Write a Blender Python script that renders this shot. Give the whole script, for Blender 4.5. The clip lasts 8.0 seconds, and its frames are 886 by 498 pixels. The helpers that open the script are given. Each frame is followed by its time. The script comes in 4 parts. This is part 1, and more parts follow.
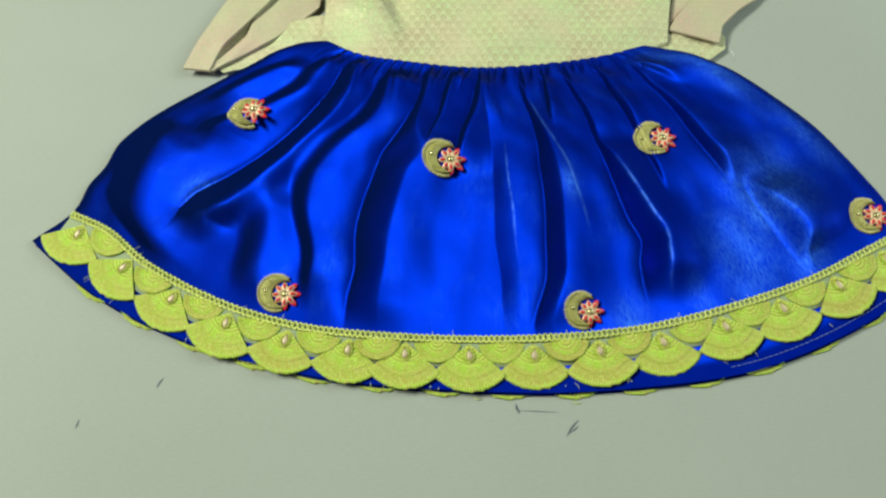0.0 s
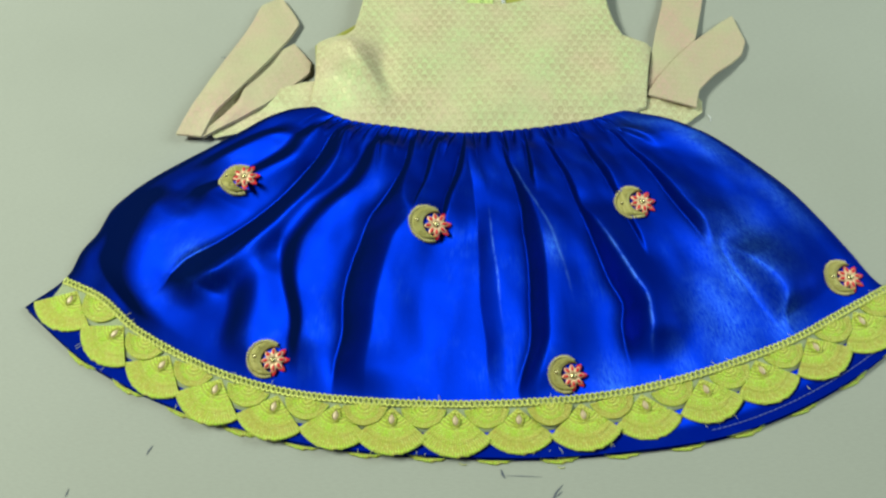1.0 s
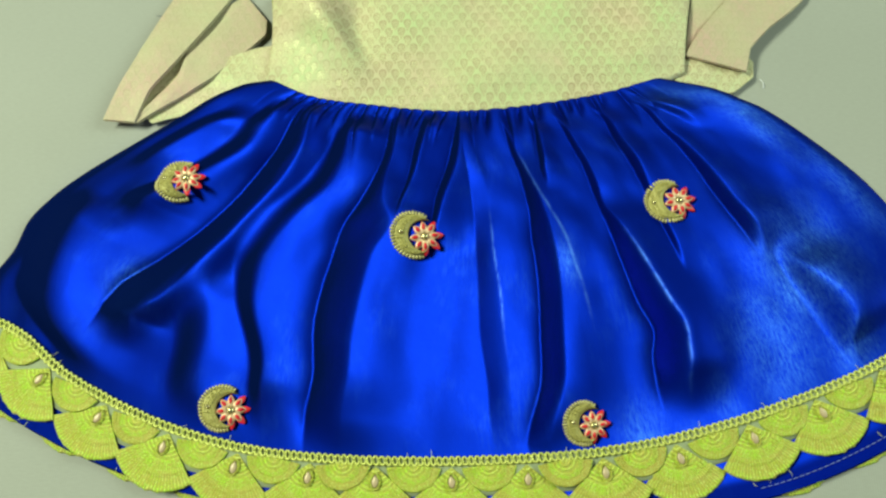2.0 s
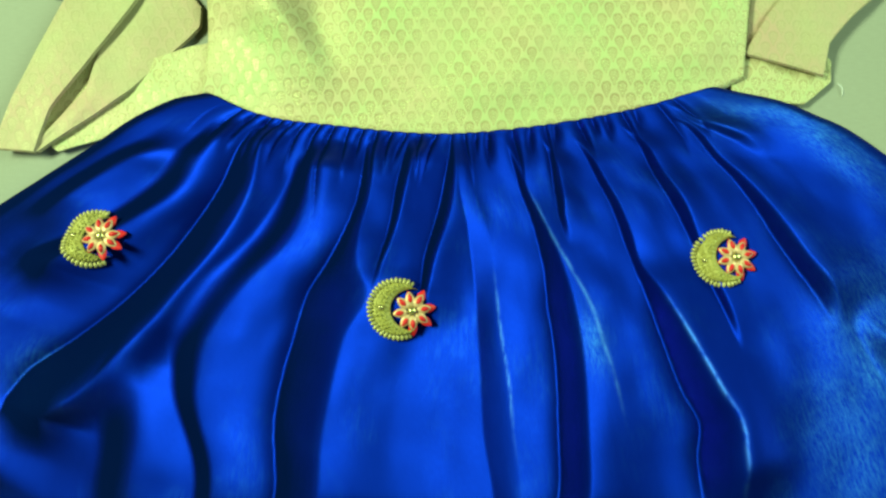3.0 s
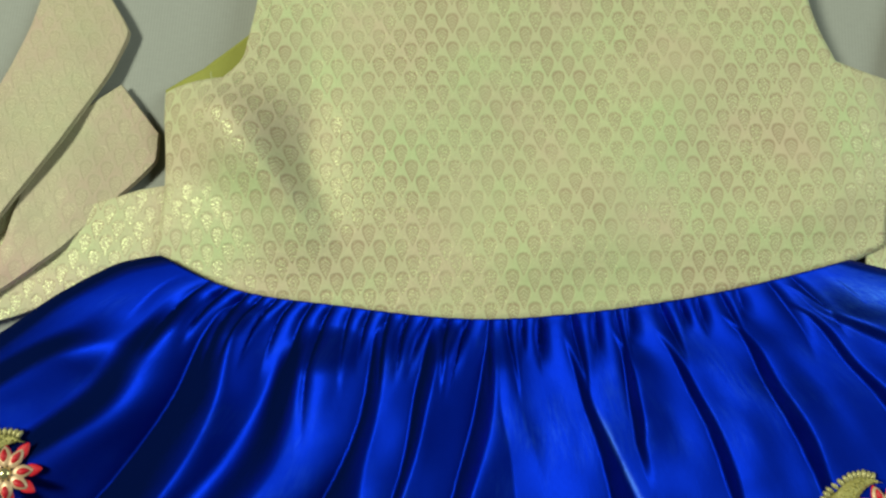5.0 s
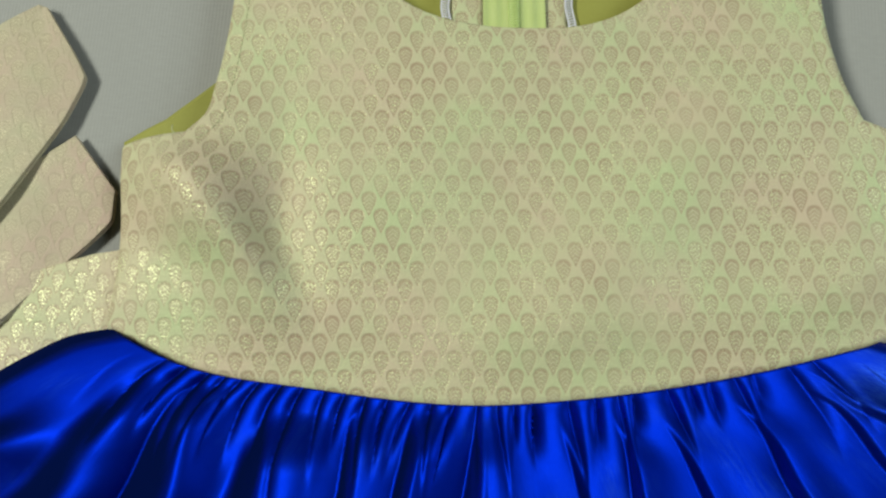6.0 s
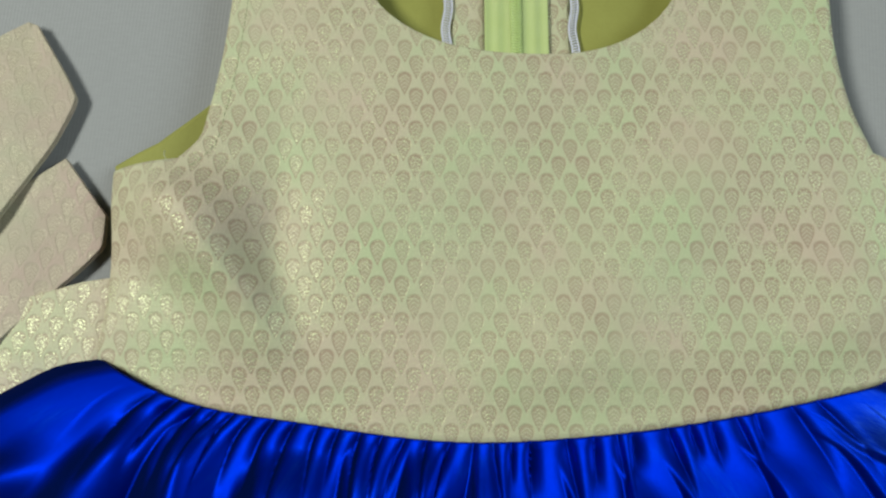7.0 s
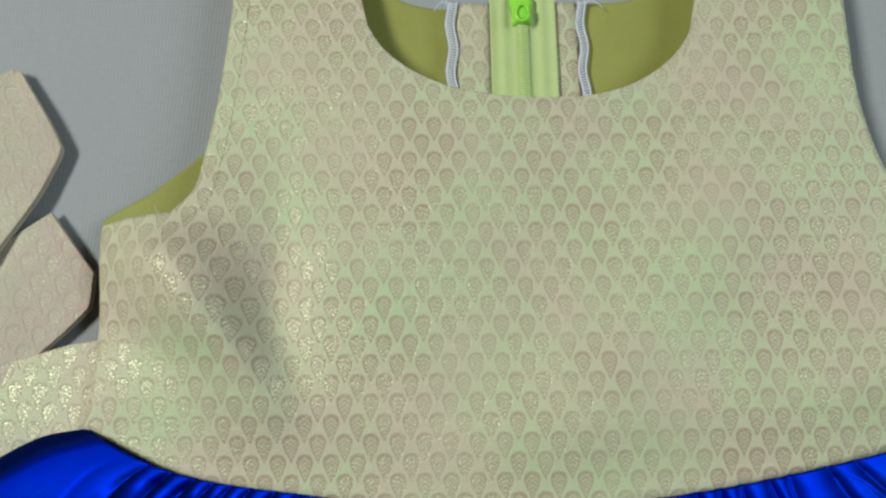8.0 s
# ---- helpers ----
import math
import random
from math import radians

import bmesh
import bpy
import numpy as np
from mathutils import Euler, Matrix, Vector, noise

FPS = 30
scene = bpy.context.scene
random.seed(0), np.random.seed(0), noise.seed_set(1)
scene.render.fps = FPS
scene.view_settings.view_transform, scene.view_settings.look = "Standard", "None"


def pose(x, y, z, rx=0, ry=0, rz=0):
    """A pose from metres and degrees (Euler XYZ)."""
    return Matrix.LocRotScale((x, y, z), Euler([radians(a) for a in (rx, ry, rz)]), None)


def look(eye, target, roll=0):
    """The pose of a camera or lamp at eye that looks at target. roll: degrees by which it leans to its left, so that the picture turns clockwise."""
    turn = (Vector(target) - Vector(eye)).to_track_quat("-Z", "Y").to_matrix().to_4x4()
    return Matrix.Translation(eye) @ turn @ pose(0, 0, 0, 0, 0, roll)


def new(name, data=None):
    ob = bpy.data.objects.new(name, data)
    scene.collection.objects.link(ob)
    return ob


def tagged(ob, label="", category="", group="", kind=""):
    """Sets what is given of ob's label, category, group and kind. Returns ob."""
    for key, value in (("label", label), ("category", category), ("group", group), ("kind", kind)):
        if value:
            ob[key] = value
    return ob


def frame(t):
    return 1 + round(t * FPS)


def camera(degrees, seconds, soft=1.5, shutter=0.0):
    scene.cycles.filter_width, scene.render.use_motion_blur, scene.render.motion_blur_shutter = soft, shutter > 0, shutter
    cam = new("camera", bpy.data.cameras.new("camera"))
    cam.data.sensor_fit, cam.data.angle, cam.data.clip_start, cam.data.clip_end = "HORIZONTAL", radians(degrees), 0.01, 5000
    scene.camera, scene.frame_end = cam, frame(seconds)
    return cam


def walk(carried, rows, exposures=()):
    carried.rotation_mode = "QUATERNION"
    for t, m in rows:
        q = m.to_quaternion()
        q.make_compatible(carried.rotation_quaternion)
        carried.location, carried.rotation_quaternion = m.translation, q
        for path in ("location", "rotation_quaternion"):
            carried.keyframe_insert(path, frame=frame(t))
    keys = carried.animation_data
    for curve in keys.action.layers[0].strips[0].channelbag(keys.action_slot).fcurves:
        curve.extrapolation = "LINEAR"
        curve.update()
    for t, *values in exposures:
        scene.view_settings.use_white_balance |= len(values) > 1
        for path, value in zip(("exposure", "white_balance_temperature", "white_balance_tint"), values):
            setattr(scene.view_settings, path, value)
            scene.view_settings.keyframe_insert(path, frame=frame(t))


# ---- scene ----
cam = camera(67.0, 8.0, soft=2.4)
PATH = [
    (0, (0.074, 0.16, 0.457), (-0.009, 0.927, -1.389), -1.7),
    (0.5, (0.074, 0.164, 0.477), (0.009, 0.991, -1.343), -0.0),
    (1, (0.079, 0.182, 0.479), (0.007, 1.021, -1.335), -0.9),
    (1.5, (0.08, 0.218, 0.443), (0.003, 0.946, -1.418), -2.6),
    (1.7, (0.081, 0.244, 0.433), (0.002, 0.925, -1.446), -3.4),
    (2.8, (0.074, 0.372, 0.359), (0.046, 0.725, -1.609), -2.2),
    (3, (0.073, 0.389, 0.347), (0.044, 0.722, -1.624), -2.8),
    (3.5, (0.071, 0.427, 0.318), (0.042, 0.717, -1.661), -3.2),
    (4, (0.059, 0.455, 0.296), (0.016, 0.742, -1.682), -5.0),
    (4.5, (0.058, 0.473, 0.284), (-0.006, 0.776, -1.692), -8.6),
    (5, (0.056, 0.491, 0.272), (0.016, 0.817, -1.701), -4.0),
    (6.3, (0.06, 0.526, 0.248), (0.023, 0.871, -1.722), -2.5),
    (6.5, (0.059, 0.529, 0.249), (0.036, 0.854, -1.725), -0.4),
    (7, (0.059, 0.536, 0.247), (0.023, 0.851, -1.728), -2.4),
    (7.5, (0.055, 0.54, 0.241), (0.019, 0.888, -1.728), -1.9),
    (8, (0.052, 0.549, 0.236), (0.037, 0.927, -1.728), 0.9),
]

# exposure and white balance drift as the camera settles: seconds, stops, kelvin, tint
DRIFT = [
    (0.0, 0.0, 6900, -18), (1.7, 0.0, 6900, -18), (2.8, 0.24, 11200, -66), (3.5, 0.10, 11200, -60),
    (4.0, -0.18, 9400, -38), (4.5, -0.38, 7900, -25), (5.2, -0.43, 7150, -12), (6.5, -0.54, 6400, 1), (8.0, -0.57, 5900, 3),
]
walk(cam, [(t, look(eye, target, roll)) for t, eye, target, roll in PATH], DRIFT)

# ---------------------------------------------------------------- light
world = bpy.data.worlds.new("room_air")
scene.world = world
world.use_nodes = True
world.node_tree.nodes["Background"].inputs[0].default_value = (0.75, 0.8, 0.85, 1)
world.node_tree.nodes["Background"].inputs[1].default_value = 0.05


def area_lamp(name, eye, target, w, h, power, colour):
    lamp = bpy.data.lights.new(name, "AREA")
    lamp.shape, lamp.size, lamp.size_y, lamp.energy, lamp.color = "RECTANGLE", w, h, power, colour
    ob = new(name, lamp)
    ob.matrix_world = look(eye, target)
    return ob


area_lamp("tube_light", (-1.5, 0.65, 1.72), (0.05, 0.45, 0), 0.85, 0.38, 67, (1.0, 0.97, 0.92))
# fill lamp added on the right to even out brightness and soften shadows
area_lamp("window_light", (1.75, 1.0, 1.2), (0.1, 0.4, 0), 1.1, 1.0, 29, (0.9, 0.96, 1.0))

# ---------------------------------------------------------------- materials


class Nodes:
    """A short way to write node trees."""

    def __init__(self, name):
        self.mat = bpy.data.materials.new(name)
        self.mat.use_nodes = True
        self.tree = self.mat.node_tree
        self.bsdf = self.tree.nodes["Principled BSDF"]

    def put(self, socket, value):
        if isinstance(value, bpy.types.NodeSocket):
            self.tree.links.new(value, socket)
        elif value is not None:
            socket.default_value = value

    def node(self, kind, **settings):
        n = self.tree.nodes.new(kind)
        for key, value in settings.items():
            setattr(n, key, value)
        return n

    def math(self, op, a, b=None, c=None):
        n = self.node("ShaderNodeMath", operation=op)
        for k, value in enumerate((a, b, c)):
            self.put(n.inputs[k], value)
        return n.outputs[0]

    def noise(self, scale, detail=3, vector=None, rough=0.55, stretch=None):
        n = self.node("ShaderNodeTexNoise")
        v = vector if vector is not None else self.node("ShaderNodeTexCoord").outputs["Object"]
        if stretch:
            m = self.node("ShaderNodeMapping")
            self.put(m.inputs[0], v)
            m.inputs[3].default_value = stretch
            v = m.outputs[0]
        self.put(n.inputs["Vector"], v)
        n.inputs["Scale"].default_value, n.inputs["Detail"].default_value, n.inputs["Roughness"].default_value = scale, detail, rough
        return n.outputs["Fac"]

    def ramp(self, fac, stops):
        n = self.node("ShaderNodeValToRGB")
        e = n.color_ramp.elements
        while len(e) < len(stops):
            e.new(0.5)
        for k, (at, colour) in enumerate(stops):
            e[k].position, e[k].color = at, (*colour, 1) if len(colour) == 3 else colour
        self.put(n.inputs[0], fac)
        return n.outputs[0]

    def mix(self, fac, a, b):
        n = self.node("ShaderNodeMix", data_type="RGBA")
        self.put(n.inputs["Factor"], fac)
        for socket, value in ((n.inputs[6], a), (n.inputs[7], b)):
            self.put(socket, (*value, 1) if isinstance(value, tuple) and len(value) == 3 else value)
        return n.outputs[2]

    def bump(self, height, strength=0.3, distance=0.001, normal=None):
        n = self.node("ShaderNodeBump")
        n.inputs["Strength"].default_value, n.inputs["Distance"].default_value = strength, distance
        self.put(n.inputs["Height"], height)
        self.put(n.inputs["Normal"], normal)
        return n.outputs[0]

    def uv(self):
        return self.node("ShaderNodeUVMap", uv_map="UVMap").outputs[0]

    def split(self, v):
        n = self.node("ShaderNodeSeparateXYZ")
        self.put(n.inputs[0], v)
        return n.outputs[0], n.outputs[1]

    def done(self, **inputs):
        for key, value in inputs.items():
            self.put(self.bsdf.inputs[key.replace("_", " ")], (*value, 1) if isinstance(value, tuple) and len(value) == 3 else value)
        return self.mat


def table_cloth_material():
    n = Nodes("grey_table_cloth")
    co = n.node("ShaderNodeTexCoord").outputs["Object"]
    fine = n.noise(900, 2, co, stretch=(0.25, 1, 1))
    twill = n.node("ShaderNodeTexWave", wave_type="BANDS", bands_direction="X")
    n.put(twill.inputs["Vector"], co)
    twill.inputs["Scale"].default_value, twill.inputs["Distortion"].default_value = 230, 0.6
    broad = n.noise(5, 4, co)
    col = n.mix(broad, (0.345, 0.348, 0.335), (0.405, 0.408, 0.398))
    col = n.mix(n.math("MULTIPLY", fine, 0.35), col, (0.24, 0.24, 0.22))
    h = n.math("ADD", n.math("MULTIPLY", twill.outputs["Fac"], 0.6), fine)
    return n.done(Base_Color=col, Roughness=0.85, Specular_IOR_Level=0.2, Normal=n.bump(h, 0.25, 0.0004))


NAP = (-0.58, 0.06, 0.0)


def velvet_material():
    n = Nodes("royal_blue_silk_velvet")
    uv = n.uv()
    pile = n.noise(1500, 2, uv, stretch=(1, 0.35, 1))
    nap = n.noise(26, 5, uv, 0.6)
    crush = n.noise(420, 4, uv, 0.7, stretch=(1, 0.25, 1))
    # random lighter flecks: worn pile and sheen put into the colour
    pale_flecks = n.math("MULTIPLY", n.ramp(nap, [(0.5, (0, 0, 0)), (0.68, (1, 1, 1))]), n.ramp(crush, [(0.42, (0, 0, 0)), (0.66, (1, 1, 1))]))
    col = n.mix(n.noise(60, 3, uv), (0.0004, 0.0140, 0.36), (0.0006, 0.0185, 0.44))
    col = n.mix(n.math("MULTIPLY", pale_flecks, 0.16), col, (0.03, 0.12, 0.62))
    # soft haze put into the colour, mostly on the skirt's right
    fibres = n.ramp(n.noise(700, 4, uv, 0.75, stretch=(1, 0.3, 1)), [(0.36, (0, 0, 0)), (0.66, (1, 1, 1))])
    pale = n.math("MULTIPLY", n.node("ShaderNodeAttribute", attribute_name="painted_haze").outputs["Fac"], n.math("MULTIPLY", fibres, n.ramp(nap, [(0.3, (0.3, 0.3, 0.3)), (0.6, (1, 1, 1))])))
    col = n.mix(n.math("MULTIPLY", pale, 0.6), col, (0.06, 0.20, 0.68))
    # pale blue highlight painted along fold ridges, broken up by noise
    ridge_light = n.math("MULTIPLY", n.node("ShaderNodeAttribute", attribute_name="ridge_light").outputs["Fac"], n.ramp(n.noise(120, 3, uv), [(0.32, (0, 0, 0)), (0.55, (1, 1, 1))]))
    col = n.mix(n.math("MULTIPLY", ridge_light, 0.38), col, (0.12, 0.30, 0.85))
    # the hem is pressed flat and has lost its lustre
    pressed = n.node("ShaderNodeAttribute", attribute_name="pressed").outputs["Fac"]
    rough = n.math("ADD", n.math("ADD", 0.49, n.math("MULTIPLY", pile, 0.12)), n.math("MULTIPLY", pressed, 0.30))
    # shading normals lean along the cloth like laid pile, so left-facing flanks turn dark
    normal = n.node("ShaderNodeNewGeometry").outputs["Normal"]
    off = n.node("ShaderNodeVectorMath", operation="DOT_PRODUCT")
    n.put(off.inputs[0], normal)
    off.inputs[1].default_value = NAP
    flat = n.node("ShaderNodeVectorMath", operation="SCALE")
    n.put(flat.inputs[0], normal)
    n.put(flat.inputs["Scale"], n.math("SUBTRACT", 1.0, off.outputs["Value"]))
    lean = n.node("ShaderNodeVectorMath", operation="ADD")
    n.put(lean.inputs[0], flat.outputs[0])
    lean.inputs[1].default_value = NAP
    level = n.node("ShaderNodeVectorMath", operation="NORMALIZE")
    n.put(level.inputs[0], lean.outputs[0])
    bump = n.bump(n.math("ADD", pile, n.math("MULTIPLY", crush, 1.5)), 0.08, 0.0004, level.outputs[0])
    n.done(Base_Color=col, Metallic=1.0, Roughness=rough, Normal=bump)
    # against the nap the gloss fades to dark blue, painted shade for fold flanks
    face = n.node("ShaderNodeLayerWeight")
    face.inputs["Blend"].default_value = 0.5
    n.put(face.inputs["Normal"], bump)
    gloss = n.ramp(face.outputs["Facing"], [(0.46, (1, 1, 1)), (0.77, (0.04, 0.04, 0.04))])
    flank_shade = n.node("ShaderNodeBsdfDiffuse")
    flank_shade.inputs["Color"].default_value = (0.0010, 0.0050, 0.046, 1)
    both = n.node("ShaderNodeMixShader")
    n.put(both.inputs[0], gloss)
    n.put(both.inputs[1], flank_shade.outputs[0])
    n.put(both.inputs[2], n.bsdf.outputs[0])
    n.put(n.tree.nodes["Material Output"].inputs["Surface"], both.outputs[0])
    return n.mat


def brocade_material(name, ground, motif, shine, weave=1.0):
    """Woven leaf-drop motifs, 8.6 mm apart in staggered rows, in metres of the cloth's own UV."""
    n = Nodes(name)
    uv = n.uv()
    x, y = n.split(uv)
    drops, veins = [], []
    for off in (0.0, 0.5):
        cx = n.math("MULTIPLY", n.math("SUBTRACT", n.math("FRACT", n.math("ADD", n.math("DIVIDE", x, 0.0086), off)), 0.5), 8.6)
        cy = n.math("MULTIPLY", n.math("SUBTRACT", n.math("FRACT", n.math("ADD", n.math("DIVIDE", y, 0.0126), off)), 0.5), 12.6)
        taper = n.math("MAXIMUM", n.math("ADD", 0.92, n.math("MULTIPLY", cy, 0.165)), 0.16)
        ex = n.math("DIVIDE", n.math("DIVIDE", cx, taper), 2.55)
        ey = n.math("DIVIDE", cy, 4.9)
        r = n.math("SQRT", n.math("ADD", n.math("MULTIPLY", ex, ex), n.math("MULTIPLY", ey, ey)))
        drops.append(r)
        chevron = n.math("SINE", n.math("MULTIPLY", n.math("ADD", cy, n.math("MULTIPLY", n.math("ABSOLUTE", cx), 0.9)), 4.2))
        veins.append(chevron)
    r = n.math("MINIMUM", drops[0], drops[1])
    first = n.math("LESS_THAN", drops[0], drops[1])
    vein = n.math("ADD", n.math("MULTIPLY", first, veins[0]), n.math("MULTIPLY", n.math("SUBTRACT", 1.0, first), veins[1]))
    inside = n.ramp(r, [(0.86, (1, 1, 1)), (0.98, (0, 0, 0))])
    core = n.ramp(r, [(0.66, (1, 1, 1)), (0.76, (0, 0, 0))])
    lines = n.math("MULTIPLY", core, n.ramp(vein, [(0.45, (0, 0, 0)), (0.8, (1, 1, 1))]))
    ring = n.math("SUBTRACT", inside, core)
    thread = n.noise(1700, 2, uv, stretch=(1, 0.3, 1))
    glint = n.ramp(n.noise(1500, 2, uv), [(0.54, (0, 0, 0)), (0.61, (1, 1, 1))])
    patchy = n.ramp(n.noise(38, 4, uv), [(0.36, (0, 0, 0)), (0.55, (1, 1, 1))])
    slub = n.noise(700, 3, uv, stretch=(0.3, 1, 1))
    broad = n.noise(22, 3, uv)
    base = n.mix(n.ramp(broad, [(0.35, (0, 0, 0)), (0.65, (1, 1, 1))]), ground, (1.15 * ground[0], 0.85 * ground[1], 1.08 * ground[2]))
    faded = n.math("ADD", 0.45, n.math("MULTIPLY", n.ramp(n.noise(30, 3, n.node("ShaderNodeTexCoord").outputs["Object"]), [(0.36, (0, 0, 0)), (0.6, (1, 1, 1))]), 0.55))
    col = n.mix(n.math("MULTIPLY", n.math("MULTIPLY", n.math("ADD", n.math("MULTIPLY", core, 0.60), n.math("MULTIPLY", ring, 0.85)), weave), faded), base, motif)
    col = n.mix(n.math("MULTIPLY", lines, 0.7 * weave), col, shine)
    col = n.mix(n.math("MULTIPLY", thread, 0.22), col, tuple(0.62 * c for c in ground))
    spark = n.math("MULTIPLY", n.math("MULTIPLY", glint, patchy), n.math("ADD", 0.3, n.math("MULTIPLY", inside, 0.7 * weave ** 2)))
    col = n.mix(n.math("MULTIPLY", spark, 0.75), col, tuple(min(1.0, 1.5 * c) for c in ground))
    metal = n.math("MULTIPLY", n.math("ADD", n.math("MULTIPLY", n.math("MULTIPLY", lines, 0.3), weave), spark), 0.6)
    rough = n.math("SUBTRACT", 0.62, n.math("MULTIPLY", inside, 0.14 * weave))
    height = n.math("ADD", n.math("ADD", n.math("MULTIPLY", inside, -0.9 * weave), n.math("MULTIPLY", lines, 0.9 * weave)), n.math("ADD", thread, n.math("MULTIPLY", slub, 1.1)))
    return n.done(Base_Color=col, Metallic=metal, Roughness=rough, Specular_IOR_Level=0.35, Sheen_Weight=0.1,
                  Normal=n.bump(height, 0.42, 0.0005))


def plain_material(name, colour, other, rough=0.6, scale=400, metallic=0.0, bump=0.2, **more):
    n = Nodes(name)
    grain = n.noise(scale, 3)
    col = n.mix(n.noise(scale / 12, 3), colour, other)
    col = n.mix(n.math("MULTIPLY", grain, 0.3), col, tuple(0.6 * c for c in colour))
    return n.done(Base_Color=col, Roughness=rough, Metallic=metallic, Normal=n.bump(grain, bump, 0.0003), **more)


def lace_material(name, radius):
    """Embroidery thread, in the frame of each fan: bands of lime and of tan gold round its apex, ribs that run outwards, rings of chain stitch."""
    n = Nodes(name)
    co = n.node("ShaderNodeTexCoord").outputs["Object"]
    x, y = n.split(co)
    ang = n.math("ARCTAN2", x, n.math("MULTIPLY", y, -1.0))
    r = n.math("SQRT", n.math("ADD", n.math("MULTIPLY", x, x), n.math("MULTIPLY", y, y)))
    own_place = n.node("ShaderNodeObjectInfo").outputs["Random"]
    fine, mid, broad = n.noise(2200, 2, co), n.noise(520, 4, co, 0.65), n.noise(120, 3, co)
    wob = n.math("MULTIPLY", n.math("SUBTRACT", mid, 0.5), 3.0)
    ribs = n.math("SINE", n.math("ADD", n.math("MULTIPLY", ang, 96.0), wob))
    rings = n.math("SINE", n.math("ADD", n.math("MULTIPLY", r, 2600.0), wob))
    share = n.math("ADD", n.math("DIVIDE", r, radius), n.math("MULTIPLY", n.math("SUBTRACT", mid, 0.5), 0.16))
    lime, gold, tan = (0.58, 0.96, 0.07), (0.74, 0.80, 0.12), (0.60, 0.52, 0.10)
    bands = n.ramp(share, [(0.16, gold), (0.30, lime), (0.42, gold), (0.50, lime), (0.60, lime), (0.66, tan), (0.86, tan), (0.94, lime)])
    col = n.mix(n.math("MULTIPLY", own_place, 0.55), bands, lime)
    col = n.mix(n.ramp(broad, [(0.42, (0, 0, 0)), (0.66, (0.6, 0.6, 0.6))]), col, (0.80, 0.70, 0.22))
    col = n.mix(n.ramp(n.noise(800, 3, co, 0.7), [(0.44, (0, 0, 0)), (0.60, (0.75, 0.75, 0.75))]), col, (0.62, 0.46, 0.11))
    col = n.mix(n.ramp(n.noise(1100, 2, co, 0.6), [(0.55, (0, 0, 0)), (0.64, (0.8, 0.8, 0.8))]), col, (0.80, 1.0, 0.30))
    outer = n.ramp(share, [(0.44, (0, 0, 0)), (0.50, (1, 1, 1))])
    gap = n.math("MAXIMUM", n.math("MULTIPLY", outer, n.ramp(ribs, [(0.0, (1, 1, 1)), (0.4, (0, 0, 0))])),
                 n.math("MULTIPLY", n.math("SUBTRACT", 1.0, outer), n.ramp(rings, [(0.0, (1, 1, 1)), (0.4, (0, 0, 0))])))
    col = n.mix(n.math("MULTIPLY", gap, 0.5), col, (0.34, 0.34, 0.05))
    col = n.mix(n.ramp(fine, [(0.34, (0.55, 0.55, 0.55)), (0.50, (0, 0, 0))]), col, (0.34, 0.36, 0.05))
    height = n.math("ADD", n.math("ADD", fine, mid), n.math("MULTIPLY", gap, -0.7))
    return n.done(Base_Color=col, Metallic=0.1, Roughness=0.42, Normal=n.bump(height, 1.0, 0.0006))


CLOTH = table_cloth_material()
VELVET = velvet_material()
BROCADE = brocade_material("cream_gold_brocade", (0.55, 0.61, 0.345), (0.39, 0.265, 0.18), (0.70, 0.66, 0.45))
BROCADE_BACK = brocade_material("brocade_reverse", (0.50, 0.47, 0.315), (0.40, 0.345, 0.23), (0.68, 0.62, 0.42), 0.6)
LINING = plain_material("olive_cotton_lining", (0.31, 0.31, 0.06), (0.38, 0.38, 0.085), 0.75, 900)
GOLD_THREAD = lace_material("gold_green_thread", 0.0322)
HALF_THREAD = lace_material("gold_green_thread_small", 0.0170)
BRAID_THREAD = plain_material("pale_gold_braid", (0.60, 0.66, 0.14), (0.68, 0.66, 0.24), 0.45, 1500, 0.3, 0.4)
BRONZE_THREAD = plain_material("old_gold_thread", (0.40, 0.36, 0.11), (0.50, 0.45, 0.17), 0.45, 1600, 0.15, 0.9)
NET = plain_material("grey_net", (0.30, 0.34, 0.22), (0.36, 0.40, 0.25), 0.8, 1800)
BEAD_GOLD = plain_material("pale_gold_bead", (0.62, 0.55, 0.28), (0.70, 0.62, 0.36), 0.22, 500, 0.75, 0.05)
BEAD_DULL = plain_material("dull_khaki_bead", (0.47, 0.42, 0.19), (0.56, 0.50, 0.26), 0.45, 900, 0.35, 0.2)
STONE = plain_material("champagne_stone", (0.52, 0.39, 0.25), (0.60, 0.46, 0.33), 0.38, 300, 0.1, 0.05)
RED = plain_material("red_silk_thread", (0.60, 0.004, 0.025), (0.70, 0.012, 0.035), 0.5, 1500, 0.0, 0.3)
PETAL_CREAM = plain_material("cream_zari_thread", (0.70, 0.45, 0.30), (0.74, 0.54, 0.36), 0.4, 1500, 0.25, 0.4)
ZIP_TAPE = plain_material("pale_lime_zip_tape", (0.52, 0.62, 0.22), (0.57, 0.66, 0.28), 0.6, 1400)
ZIP_COIL = plain_material("lime_nylon_coil", (0.56, 0.70, 0.24), (0.60, 0.72, 0.3), 0.35, 1400)
ZIP_PULL = plain_material("bright_lime_enamel", (0.36, 0.80, 0.05), (0.40, 0.84, 0.08), 0.3, 300, 0.0, 0.05)
WHITE_THREAD = plain_material("white_serging_thread", (0.74, 0.74, 0.84), (0.80, 0.80, 0.88), 0.6, 1600)
BLUE_THREAD = plain_material("pale_blue_stitching", (0.16, 0.22, 0.55), (0.22, 0.28, 0.6), 0.6, 1600)
